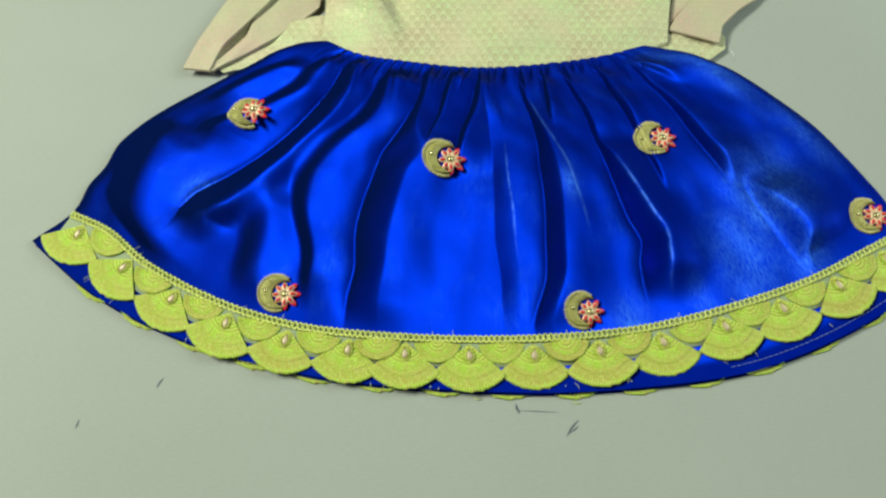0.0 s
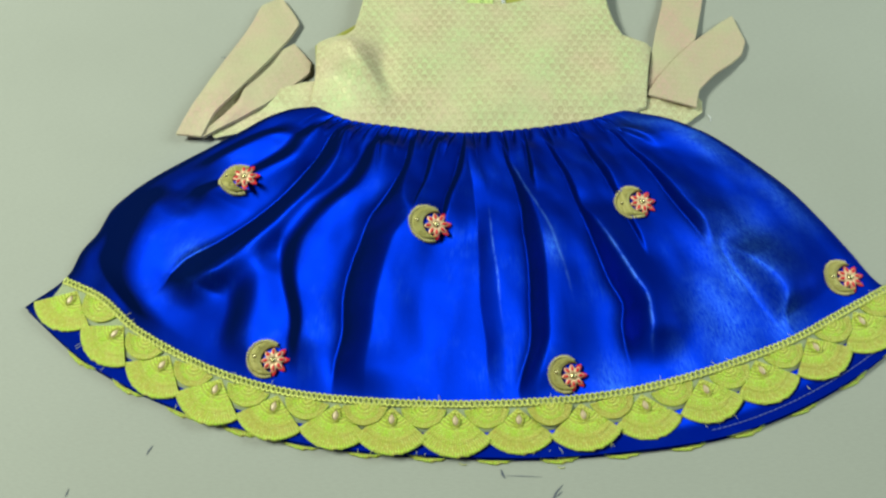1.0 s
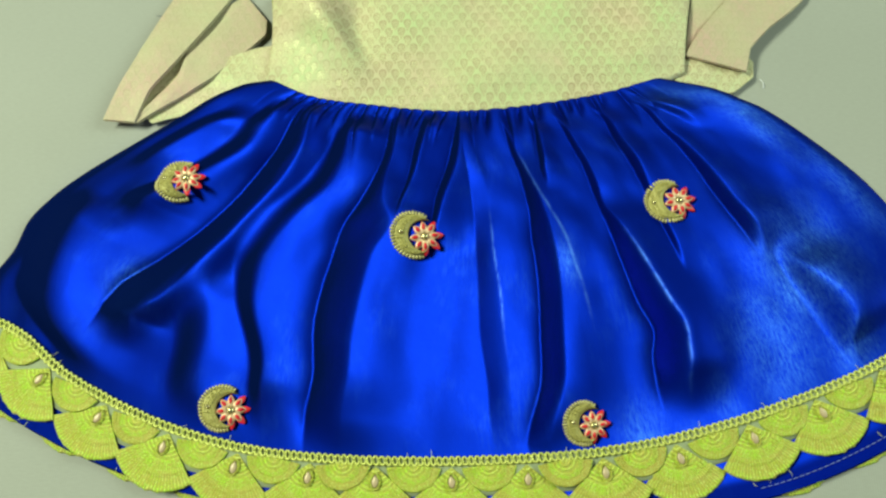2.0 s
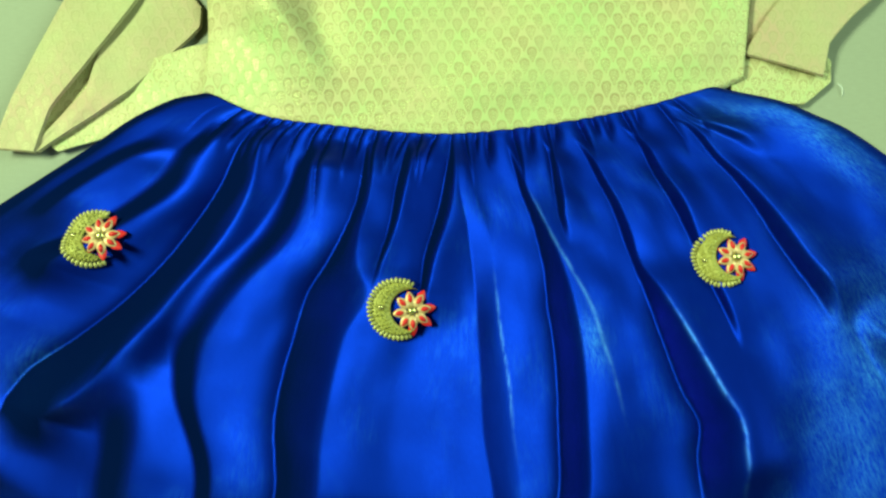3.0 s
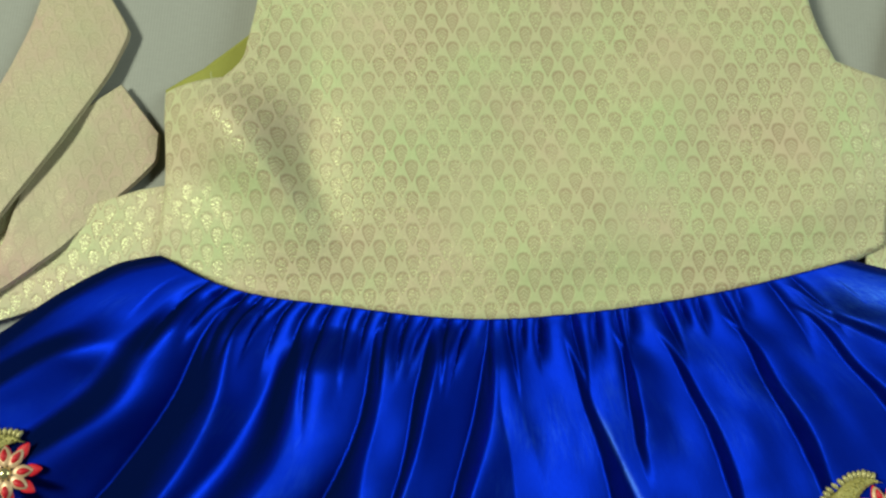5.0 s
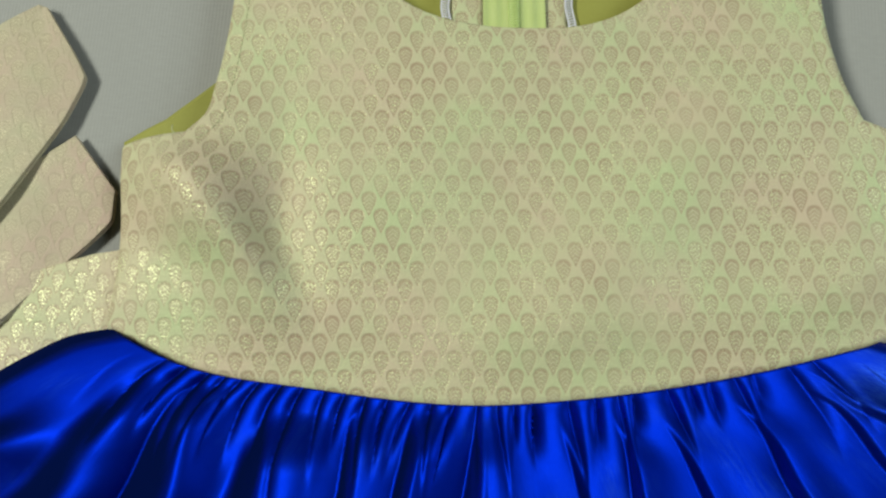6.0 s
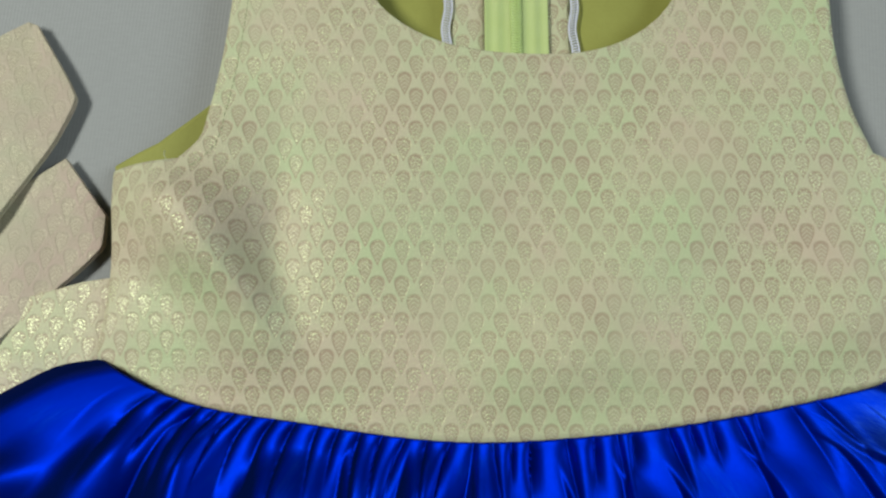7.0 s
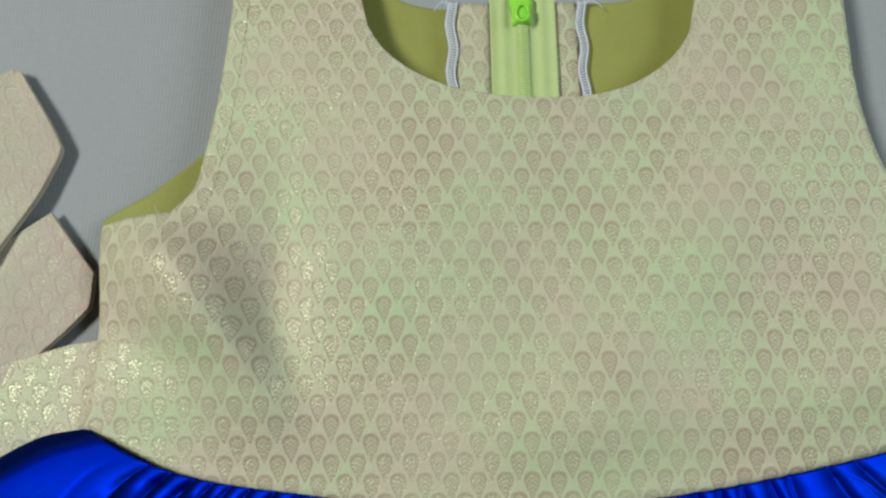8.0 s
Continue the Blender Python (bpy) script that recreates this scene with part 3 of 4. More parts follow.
def build_skirt():
    v, f = slab(SKIRT, 0.0007)
    flat = np.stack([SU * 0.66, SV * 0.27], -1).reshape(-1, 2)
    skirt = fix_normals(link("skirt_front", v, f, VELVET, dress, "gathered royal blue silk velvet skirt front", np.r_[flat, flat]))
    for name, values in zip(("ridge_light", "painted_haze", "pressed"), sheen_and_press(SU, SV)):
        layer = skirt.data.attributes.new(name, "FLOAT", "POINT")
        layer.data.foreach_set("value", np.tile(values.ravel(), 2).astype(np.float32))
    # the back of the skirt below it, a little longer on one side
    u, w = np.meshgrid(np.linspace(0.004, 0.996, 120), np.linspace(0.02, 1, 40), indexing="ij")
    xy = skirt_xy(u, w)
    longer = 0.0012 * step(0.75, 1, w)
    xy[..., 1] -= longer * (1 + 0 * u)
    xy[..., 0] += longer * 0.5 * step(0.6, 0.9, u)
    z = 0.0016 + 0.0006 * np.sin(u * 40) * w
    v, f = slab(np.dstack([xy, z]), 0.0008)
    flat = np.stack([u * 0.66, w * 0.27], -1).reshape(-1, 2)
    fix_normals(link("skirt_back", v, f, VELVET, dress, "royal blue velvet skirt back", np.r_[flat, flat]))
    # stitched hem line where the hem shows below the lace
    for k in range(40):
        uu = np.linspace(0.725 + 0.0055 * k, 0.725 + 0.0055 * k + 0.0038, 4)
        pts = np.c_[skirt_xy(uu, 0.977), [on_skirt(*q) + 0.0003 for q in skirt_xy(uu, 0.977)]]
        link("hem_stitch", *tube(pts, 0.00025, 5), BLUE_THREAD, skirt)


build_skirt()


# bodice, in its own frame: turned 4 degrees, x across, y up towards the neck
TURN = math.radians(4.0)
CENTRE = np.array((0.088, 0.5106))


def laid(x, y):
    """From the bodice's own frame to the table."""
    x, y = np.asarray(x, float), np.asarray(y, float)
    c, s = math.cos(TURN), math.sin(TURN)
    return np.stack([CENTRE[0] + c * x - s * y, CENTRE[1] + s * x + c * y], -1)


def own(xy):
    d = np.asarray(xy, float) - CENTRE
    c, s = math.cos(TURN), math.sin(TURN)
    return np.stack([c * d[..., 0] + s * d[..., 1], -s * d[..., 0] + c * d[..., 1]], -1)


SEAM = [(x, y - 0.0012) for x, y in WAIST] + [(0.2245, 0.5435)]
SEAM_OWN = own(spline(SEAM, np.linspace(0, 1, 60)))


def bodice_panel(arm_l, arm_r, neck, corner_l, corner_r, shift=0.0):
    """Grid patches of a bodice panel in its own frame: the trunk, the middle under the neck and the two straps."""
    s = np.linspace(0, 1, 141)
    low = own(spline(SEAM, s))
    inner = 18
    top = np.zeros_like(low)
    top[: inner + 1] = spline([corner_l, (0.5 * (corner_l[0] + arm_l[0][0]), 0.5 * (corner_l[1] + arm_l[0][1]) + 0.0003), arm_l[0]], np.linspace(0, 1, inner + 1))
    top[-inner - 1 :] = spline([arm_r[0], (0.5 * (corner_r[0] + arm_r[0][0]), 0.5 * (corner_r[1] + arm_r[0][1]) - 0.0015), corner_r], np.linspace(0, 1, inner + 1))
    k = np.linspace(0, 1, 141 - 2 * inner)[:, None]
    top[inner : 141 - inner] = (1 - k) * top[inner] + k * top[140 - inner]
    v = np.linspace(0, 1, 60)[None, :, None]
    trunk = (1 - v) * low[:, None] + v * top[:, None]
    # the sides draw in a little above the waist
    draw = 0.004 * np.sin(np.linspace(0, 1, 60) * math.pi)[None, :]
    trunk[..., 0] -= draw * np.sign(s - 0.5)[:, None] * (np.abs(s - 0.5)[:, None] * 2) ** 6 * 0.5
    base = top[inner : 141 - inner]
    n = len(base)
    cut = 26
    w = np.linspace(0, 1, 64)
    rows = w[None, :, None]
    mid_top = spline(neck, np.linspace(0, 1, n - 2 * cut))
    middle = (1 - rows) * base[cut : n - cut][:, None] + rows * mid_top[:, None]
    straps = []
    for arm, edge_col, cols in ((arm_l, middle[0], base[: cut + 1]), (arm_r, middle[-1], base[n - cut - 1 :][::-1])):
        out = spline(arm, w)
        f = np.linspace(0, 1, cut + 1)[:, None, None]
        straps.append((1 - f) * out[None] + f * edge_col[None])
    return [trunk, middle, straps[0], straps[1]]


ARM_L = [(-0.1225, 0.0962), (-0.1162, 0.104), (-0.1140, 0.116), (-0.1110, 0.136), (-0.1065, 0.18), (-0.106, 0.235)]
ARM_R = [(0.1250, 0.0995), (0.1195, 0.115), (0.1150, 0.14), (0.1145, 0.16), (0.1145, 0.19), (0.112, 0.235)]
NECK = [(-0.068, 0.235), (-0.065, 0.20), (-0.0615, 0.176), (-0.053, 0.1575), (-0.038, 0.146), (-0.018, 0.1395), (0.004, 0.1375),
        (0.022, 0.1385), (0.038, 0.1435), (0.053, 0.1545), (0.0625, 0.171), (0.066, 0.20), (0.069, 0.235)]
BACK_ARM_L = [(-0.1355, 0.1062), (-0.1240, 0.1160), (-0.112, 0.129), (-0.106, 0.15), (-0.104, 0.18), (-0.104, 0.235)]
BACK_ARM_R = [(0.128, 0.1), (0.118, 0.112), (0.112, 0.13), (0.110, 0.15), (0.109, 0.18), (0.109, 0.235)]
BACK_NECK = [(-0.068, 0.235), (-0.066, 0.215), (-0.060, 0.19), (-0.045, 0.181), (-0.02, 0.178), (0.0, 0.1775), (0.02, 0.1785), (0.045, 0.182), (0.060, 0.192), (0.067, 0.215), (0.069, 0.235)]


def bump_at(x, y, cx, cy, wx, wy, turn=0.0):
    c, s = math.cos(math.radians(turn)), math.sin(math.radians(turn))
    dx, dy = x - cx, y - cy
    return np.exp(-((c * dx + s * dy) / wx) ** 2 - ((-s * dx + c * dy) / wy) ** 2)


def front_z(x, y):
    side = np.clip((0.150 - np.abs(x)) / 0.02, 0, 1)
    z = 0.0075 + 0.0065 * np.sqrt(np.clip(1 - (1 - side) ** 2, 0, 1))
    # a soft ridge by the armhole that falls off into a hollow
    crest = np.interp(y, [0.030, 0.0487, 0.064, 0.0797, 0.0938], [-0.090, -0.0985, -0.1100, -0.1180, -0.1215])
    foot = np.interp(y, [0.030, 0.041, 0.060], [-0.074, -0.080, -0.0865])
    fall = 1 - step(0, 1, (x - crest) / (foot - crest))
    z = z + 0.0180 * (1 - 0.55 * step(0.078, 0.098, y)) * fall * np.exp(-((y - 0.074) / 0.034) ** 2 - (np.maximum(crest - x, 0) / 0.022) ** 2)
    z = z - 0.0022 * np.exp(-((x - foot) / 0.010) ** 2 - ((y - 0.072) / 0.03) ** 2)
    z = z + 0.0030 * bump_at(x, y, -0.045, 0.085, 0.030, 0.05, -20) + 0.0028 * bump_at(x, y, 0.055, 0.075, 0.020, 0.075, -42)
    z = z - 0.0018 * bump_at(x, y, 0.02, 0.11, 0.02, 0.06, -30) + 0.002 * bump_at(x, y, 0.118, 0.05, 0.02, 0.04)
    z = z + 0.0012 * np.sin(x * 46 + y * 31) * np.sin(y * 40 - x * 17)
    # the lower edge runs under the gathers of the skirt
    seam = np.interp(x, SEAM_OWN[:, 0], SEAM_OWN[:, 1])
    z = z - (z - 0.0100) * (1 - step(0.0, 0.030, y - seam))
    return z - (z - 0.0078) * (1 - step(0.0, 0.0022, y - seam))


def panel_object(name, patches, z_of, material, thick, label):
    verts, faces, uvs = [], [], []
    for patch in patches:
        xy = laid(patch[..., 0], patch[..., 1])
        g = np.dstack([xy, z_of(patch[..., 0], patch[..., 1])])
        faces += grid_faces(*g.shape[:2], start=len(verts))
        verts += [tuple(q) for q in g.reshape(-1, 3)]
        uvs += [tuple(q) for q in patch.reshape(-1, 2)]
    ob = link(name, verts, faces, material, dress, label, np.array(uvs))
    bm = bmesh.new()
    bm.from_mesh(ob.data)
    bmesh.ops.remove_doubles(bm, verts=bm.verts, dist=0.00005)
    bmesh.ops.recalc_face_normals(bm, faces=bm.faces)
    if sum(f.normal.z for f in bm.faces) < 0:
        bmesh.ops.reverse_faces(bm, faces=bm.faces)
    # an under side, and walls along the free edges
    under = {v: bm.verts.new((v.co.x, v.co.y, v.co.z - thick)) for v in bm.verts[:]}
    layer = bm.loops.layers.uv.active
    rim = [e for e in bm.edges if e.is_boundary]
    for face in bm.faces[:]:
        made = bm.faces.new([under[v] for v in reversed(face.verts)])
        for a, b in zip(made.loops, reversed(face.loops[:])):
            a[layer].uv = b[layer].uv
    for e in rim:
        at = {v: next(q for q in v.link_loops)[layer].uv.copy() for v in e.verts}
        a, b = e.verts
        made = bm.faces.new((b, a, under[a], under[b]))
        for q, v in zip(made.loops, (b, a, a, b)):
            q[layer].uv = at[v]
    bmesh.ops.recalc_face_normals(bm, faces=bm.faces)
    bm.to_mesh(ob.data)
    bm.free()
    ob.data.polygons.foreach_set("use_smooth", [True] * len(ob.data.polygons))
    return ob


FRONT = bodice_panel(ARM_L, ARM_R, NECK, (-0.1495, 0.0935), (0.1525, 0.0925))
BACK = bodice_panel(BACK_ARM_L, BACK_ARM_R, BACK_NECK, (-0.1520, 0.0975), (0.1525, 0.0925))
panel_object("bodice_front", FRONT, front_z, BROCADE, 0.0011, "cream and gold brocade bodice front")
panel_object("bodice_back", BACK, lambda x, y: 0.0040 + 0.0022 * bump_at(x, y, -0.13, 0.105, 0.02, 0.02) + 0.0012 * np.sin(x * 70) * step(0.1, 0.14, y), LINING, 0.0012, "bodice back showing its olive cotton lining")


def seam_line(name, path, inset, z_of, material, radius, gap=0.0028, stitch=0.0019):
    """A row of single stitches along a path in the bodice's own frame."""
    t = np.linspace(0, 1, 300)
    p = spline(path, t)
    d = np.gradient(p, axis=0)
    d /= np.linalg.norm(d, axis=1)[:, None]
    p = p + inset * np.stack([-d[:, 1], d[:, 0]], -1)
    run = np.r_[0, np.cumsum(np.linalg.norm(np.diff(p, axis=0), axis=1))]
    pieces = []
    for a in np.arange(0.001, run[-1] - gap, gap):
        at = np.linspace(a, a + stitch, 4)
        x, y = np.interp(at, run, p[:, 0]), np.interp(at, run, p[:, 1])
        pieces.append(tube(np.c_[laid(x, y), z_of(x, y) + 0.0001], radius, 4))
    return link(name, *join(pieces), material, dress)


seam_line("armhole_topstitch", ARM_L, -0.006, front_z, CREAM_THREAD, 0.00016)
seam_line("armhole_topstitch", ARM_R, 0.006, front_z, CREAM_THREAD, 0.00016)


t_end = np.linspace(0, 1, 14)
link("thread_end", *tube(np.c_[spline([(-0.0473, 0.6013), (-0.0464, 0.5988), (-0.0436, 0.5963)], t_end), 0.0165 + 0.0015 * np.sin(t_end * 3.1)], 0.0002, 5, 0.7), CREAM_THREAD, dress, "short cream thread end at the armhole")


def folded(points, t):
    """Between a smooth curve and straight runs, for pressed cloth edges with corners."""
    p = np.array(points, float)
    k = np.r_[0, np.cumsum(np.linalg.norm(np.diff(p, axis=0), axis=1))]
    straight = np.stack([np.interp(t, k / k[-1], p[:, 0]), np.interp(t, k / k[-1], p[:, 1])], -1)
    return 0.75 * straight + 0.25 * spline(points, t)


def quad_strip(a, b, z, n=50, m=14, sag=0.0):
    """A cloth strip between two edge curves in the table's frame; z gives heights along it."""
    # close rows along the rims keep the edges crisp
    t = np.r_[0, 0.004, np.linspace(0.012, 0.988, n), 0.996, 1]
    k = np.r_[0, 0.012, np.linspace(0.035, 0.965, m), 0.988, 1][None, :, None]
    xy = (1 - k) * folded(a, t)[:, None] + k * folded(b, t)[:, None]
    zz = np.interp(t, np.linspace(0, 1, len(z)), z)[:, None] + 0.4 * sag * (4 * k[..., 0] * (1 - k[..., 0]))
    zz = zz + 0.0005 * np.sin(t * 15)[:, None] * np.cos(k[..., 0] * 6)
    return np.dstack([xy, zz]), xy * 1.0


def cloth_part(name, grid_uv, material, parent, label, thick=0.0009):
    g, uv = grid_uv
    v, f = slab(g, thick)
    flat = uv.reshape(-1, 2)
    if "sash_" in name:
        # the second layer of the turned strip shows along its edge
        low = g + np.array((0.0004, -0.0004, -0.0010))
        v2, f2 = slab(low, 0.0007)
        v, f = join([(v, f), (v2, f2)])
        flat = np.r_[flat, flat]
        return fix_normals(link(name, v, f, material, parent, label, np.r_[flat, flat]))
    return fix_normals(link(name, v, f, material, parent, label, np.r_[flat, flat]))


def build_sashes():
    left = cloth_part("sash", quad_strip([(-0.060, 0.556), (-0.074, 0.553), (-0.095, 0.546), (-0.1303, 0.5526), (-0.1480, 0.5271), (-0.152, 0.500)],
                                         [(-0.060, 0.520), (-0.078, 0.519), (-0.100, 0.508), (-0.118, 0.500), (-0.140, 0.492)],
                                         (0.0075, 0.006, 0.0045, 0.004, 0.004), sag=0.001), BROCADE, dress, "brocade tie sash folded beside the bodice")
    cloth_part("sash_fold", quad_strip([(-0.0901, 0.5992), (-0.1040, 0.5870), (-0.1145, 0.5730), (-0.1220, 0.5560), (-0.1275, 0.5275), (-0.152, 0.4935)],
                                       [(-0.0717, 0.5785), (-0.0708, 0.5665), (-0.0883, 0.5461), (-0.1037, 0.5273), (-0.1240, 0.5105), (-0.150, 0.4905)],
                                       (0.0036, 0.0045, 0.006, 0.0075, 0.008, 0.0065), sag=0.0008), BROCADE_BACK, left, "reverse of the brocade sash")
    cloth_part("sash_end", quad_strip([(-0.1729, 0.4915), (-0.1642, 0.5212), (-0.1524, 0.5567), (-0.1412, 0.5911), (-0.1321, 0.6235), (-0.1281, 0.6417), (-0.1133, 0.6527)],
                                      [(-0.1508, 0.4905), (-0.1440, 0.5141), (-0.1264, 0.5428), (-0.1098, 0.5721), (-0.0945, 0.6052), (-0.0893, 0.6225), (-0.1097, 0.6517)],
                                      (0.0080, 0.0105, 0.0110, 0.0085, 0.0062, 0.0050, 0.0038), sag=0.0008), BROCADE_BACK, left, "pointed end of the brocade sash")
    right = cloth_part("sash", quad_strip([(0.219, 0.572), (0.240, 0.574), (0.262, 0.570), (0.2745, 0.558)],
                                          [(0.219, 0.536), (0.236, 0.533), (0.258, 0.5325), (0.2735, 0.546)],
                                          (0.007, 0.006, 0.005, 0.004), sag=0.001), BROCADE, dress, "brocade tie sash folded beside the bodice")
    cloth_part("sash_fold", quad_strip([(0.2265, 0.559), (0.231, 0.592), (0.238, 0.630), (0.247, 0.668), (0.255, 0.71)],
                                       [(0.250, 0.556), (0.262, 0.590), (0.274, 0.627), (0.2835, 0.668), (0.292, 0.712)],
                                       (0.0075, 0.0072, 0.006, 0.0052, 0.0045), sag=0.001), BROCADE_BACK, right, "reverse of the brocade sash")
    cloth_part("sash_end", quad_strip([(0.2255, 0.5585), (0.238, 0.580), (0.256, 0.604), (0.277, 0.627), (0.298, 0.647), (0.3105, 0.657)],
                                      [(0.267, 0.5475), (0.271, 0.566), (0.285, 0.583), (0.303, 0.5995), (0.3135, 0.611), (0.319, 0.627)],
                                      (0.0092, 0.0100, 0.0095, 0.0078, 0.0062, 0.0052), sag=0.0016), BROCADE_BACK, right, "pointed end of the brocade sash")


build_sashes()


def build_zip():
    """The zip on the back seam, seen inside the neck with its raw seam edges."""
    def strip(name, x0, x1, y0, y1, z, material, label="", parent=dress, ribs=0, m=9):
        x, y = np.meshgrid(np.linspace(x0, x1, m), np.linspace(y0, y1, 40), indexing="ij")
        k = np.linspace(0, 1, m)[:, None]
        zz = z + (0.0003 * np.cos(k * 2 * math.pi * ribs) if ribs else 0) + 0 * y
        v, f = slab(np.dstack([laid(x, y), zz]), 0.0006)
        flat = np.stack([x, y], -1).reshape(-1, 2)
        return fix_normals(link(name, v, f, material, parent, label, np.r_[flat, flat]))

    strip("seam_allowance", -0.0262, -0.0128, 0.10, 0.179, 0.0062, BROCADE, "raw brocade seam edge inside the back")
    strip("seam_allowance", 0.0103, 0.0195, 0.10, 0.179, 0.0062, BROCADE, "raw brocade seam edge inside the back")
    tape = strip("zip_fastener", -0.0132, -0.0030, 0.10, 0.1815, 0.0074, ZIP_TAPE, "pale lime nylon zip", ribs=2, m=25)
    strip("zip_tape", 0.0008, 0.0112, 0.10, 0.1815, 0.0074, ZIP_TAPE, parent=tape, ribs=2, m=25)
    coil = []
    for k in range(74):
        y = 0.10 + k * 0.0011
        x = np.linspace(-0.0032, 0.0010, 7)
        coil.append(tube(np.c_[laid(x, y + 0.0004 * np.sin(x * 1500)), 0.0078 + 0.0007 * np.sin(np.linspace(0.2, 2.9, 7))], 0.00052, 5))
    link("zip_teeth", *join(coil), ZIP_COIL, tape, "lime nylon coil teeth")
    # slider: a rounded body with shoulders, and its pull lying flat
    xs, ys = np.meshgrid(np.linspace(-1, 1, 15), np.linspace(-1, 1, 15), indexing="ij")
    wide = 0.0043 * (0.78 + 0.22 * step(-0.4, 0.5, ys) - 0.25 * step(0.75, 1.0, ys))
    z = 0.0086 + 0.0022 * (1 - xs**6) * (1 - ys**6)
    v, f = slab(np.dstack([laid(-0.0015 + xs * wide, 0.1745 + ys * 0.0058), z]), 0.0022)
    fix_normals(link("zip_slider", v, f, ZIP_PULL, tape, "bright lime enamelled slider"))
    ring = [(*laid(-0.0015 + 0.0024 * math.cos(a), 0.172 + 0.0033 * math.sin(a)), 0.0113) for a in np.linspace(0, 2 * math.pi, 20)]
    link("zip_pull", *tube(ring, 0.0006, 6), ZIP_PULL, tape)
    r = random.Random(3)
    for x0, x1 in ((-0.0262, -0.0290), (0.0195, 0.0222)):
        edge = []
        for k in range(58):
            y = 0.118 + k * 0.00105
            wob = 0.0006 * math.sin(k * 0.35)
            xa, xb = x0 + wob, x1 + wob + r.uniform(-0.0002, 0.0002)
            edge.append(tube(np.c_[laid(np.linspace(xa, xb, 4), y + np.linspace(0, 0.0007, 4)), 0.0070 + 0.0003 * np.sin(np.linspace(0, 3.1, 4))], 0.00034, 4))
        for x in (x0 + 0.0001, x1):
            y = np.linspace(0.118, 0.179, 60)
            edge.append(tube(np.c_[laid(x + 0.0006 * np.sin((y - 0.118) / 0.00105 * 0.35), y), np.full(60, 0.0073)], 0.00032, 4))
        # loose thread tails at the top
        for k in range(3):
            t = np.linspace(0, 1, 9)
            edge.append(tube(np.c_[laid(x1 + (0.006 if x1 > 0 else -0.004) * t * (k * 0.5 + 0.2), 0.1775 + 0.004 * t - 0.003 * t * t * k), 0.0072 + 0.001 * np.sin(t * 3)], 0.0002, 4))
        link("serged_edge", *join(edge), WHITE_THREAD, dress, "white overlock stitching with loose ends")


build_zip()

# ---------------------------------------------------------------- lace trim along the hem
LACE_TOP = [(-0.226, 0.357), (-0.194, 0.345), (-0.162, 0.323), (-0.133, 0.309), (-0.088, 0.293), (-0.046, 0.2845), (0.0, 0.2815), (0.055, 0.2825),
            (0.114, 0.287), (0.154, 0.292), (0.193, 0.300), (0.234, 0.312), (0.275, 0.3275), (0.318, 0.347), (0.363, 0.374), (0.41, 0.402)]

LACE_T = np.linspace(0, 1, 1200)
LACE_P = spline(LACE_TOP, LACE_T)
LACE_RUN = np.r_[0, np.cumsum(np.linalg.norm(np.diff(LACE_P, axis=0), axis=1))]


def lace_at(run, depth):
    """A place on the lace: metres along its top edge, and metres below it."""
    x, y = np.interp(run, LACE_RUN, LACE_P[:, 0]), np.interp(run, LACE_RUN, LACE_P[:, 1])
    d = np.gradient(LACE_P, axis=0)
    d /= np.linalg.norm(d, axis=1)[:, None]
    tx, ty = np.interp(run, LACE_RUN, d[:, 0]), np.interp(run, LACE_RUN, d[:, 1])
    return np.stack([x + ty * depth, y - tx * depth], -1)


def on_cloth(p):
    return np.array((p[0], p[1], on_skirt(p[0], p[1])))


def frame_on(run, depth, lift):
    """A pose on the cloth under the lace, x along it, y up towards its top edge."""
    at, low, top = lace_at(run, depth), lace_at(run, depth + 0.02), lace_at(run, 0.0)
    z = max(on_skirt(*at), on_skirt(*low), on_skirt(*top))
    d = top - low
    return pose(at[0], at[1], z + lift, 0, 0, math.degrees(math.atan2(d[1], d[0])) - 90)


def fan_mesh(name, radius_x, radius_y, half, rings, material, seed, nr=34, na=64):
    """An embroidered fan: thread ribs in bands, raised rims; its apex at the origin, opening to -y."""
    r, a = np.meshgrid(np.linspace(0.02, 1, nr), np.linspace(-half, half, na), indexing="ij")
    z = 0.0004 + 0.0 * r
    for inner, outer, ribs, high in rings:
        band = step(inner - 0.02, inner + 0.03, r) * (1 - step(outer - 0.03, outer + 0.02, r))
        z = z + 0.6 * band * high * (0.55 + 0.45 * (np.cos(a * ribs) if ribs else 1.0))
    fray = np.array([noise.noise((q * 9, seed, 0.0)) for q in a[-1]])
    edge = 1 + 0.03 * fray[None, :] * step(0.8, 1, r)
    x, y = radius_x * r * edge * np.sin(a), -radius_y * r * edge * np.cos(a)
    side = step(half, half * 0.93, np.abs(a))
    z = z * (0.35 + 0.65 * side) * (1 - 0.5 * step(0.97, 1, r))
    v, f = slab(np.dstack([x, y, z]), 0.0003)
    ob = fix_normals(link(name, v, f, material))
    me = ob.data
    bpy.data.objects.remove(ob)
    return me


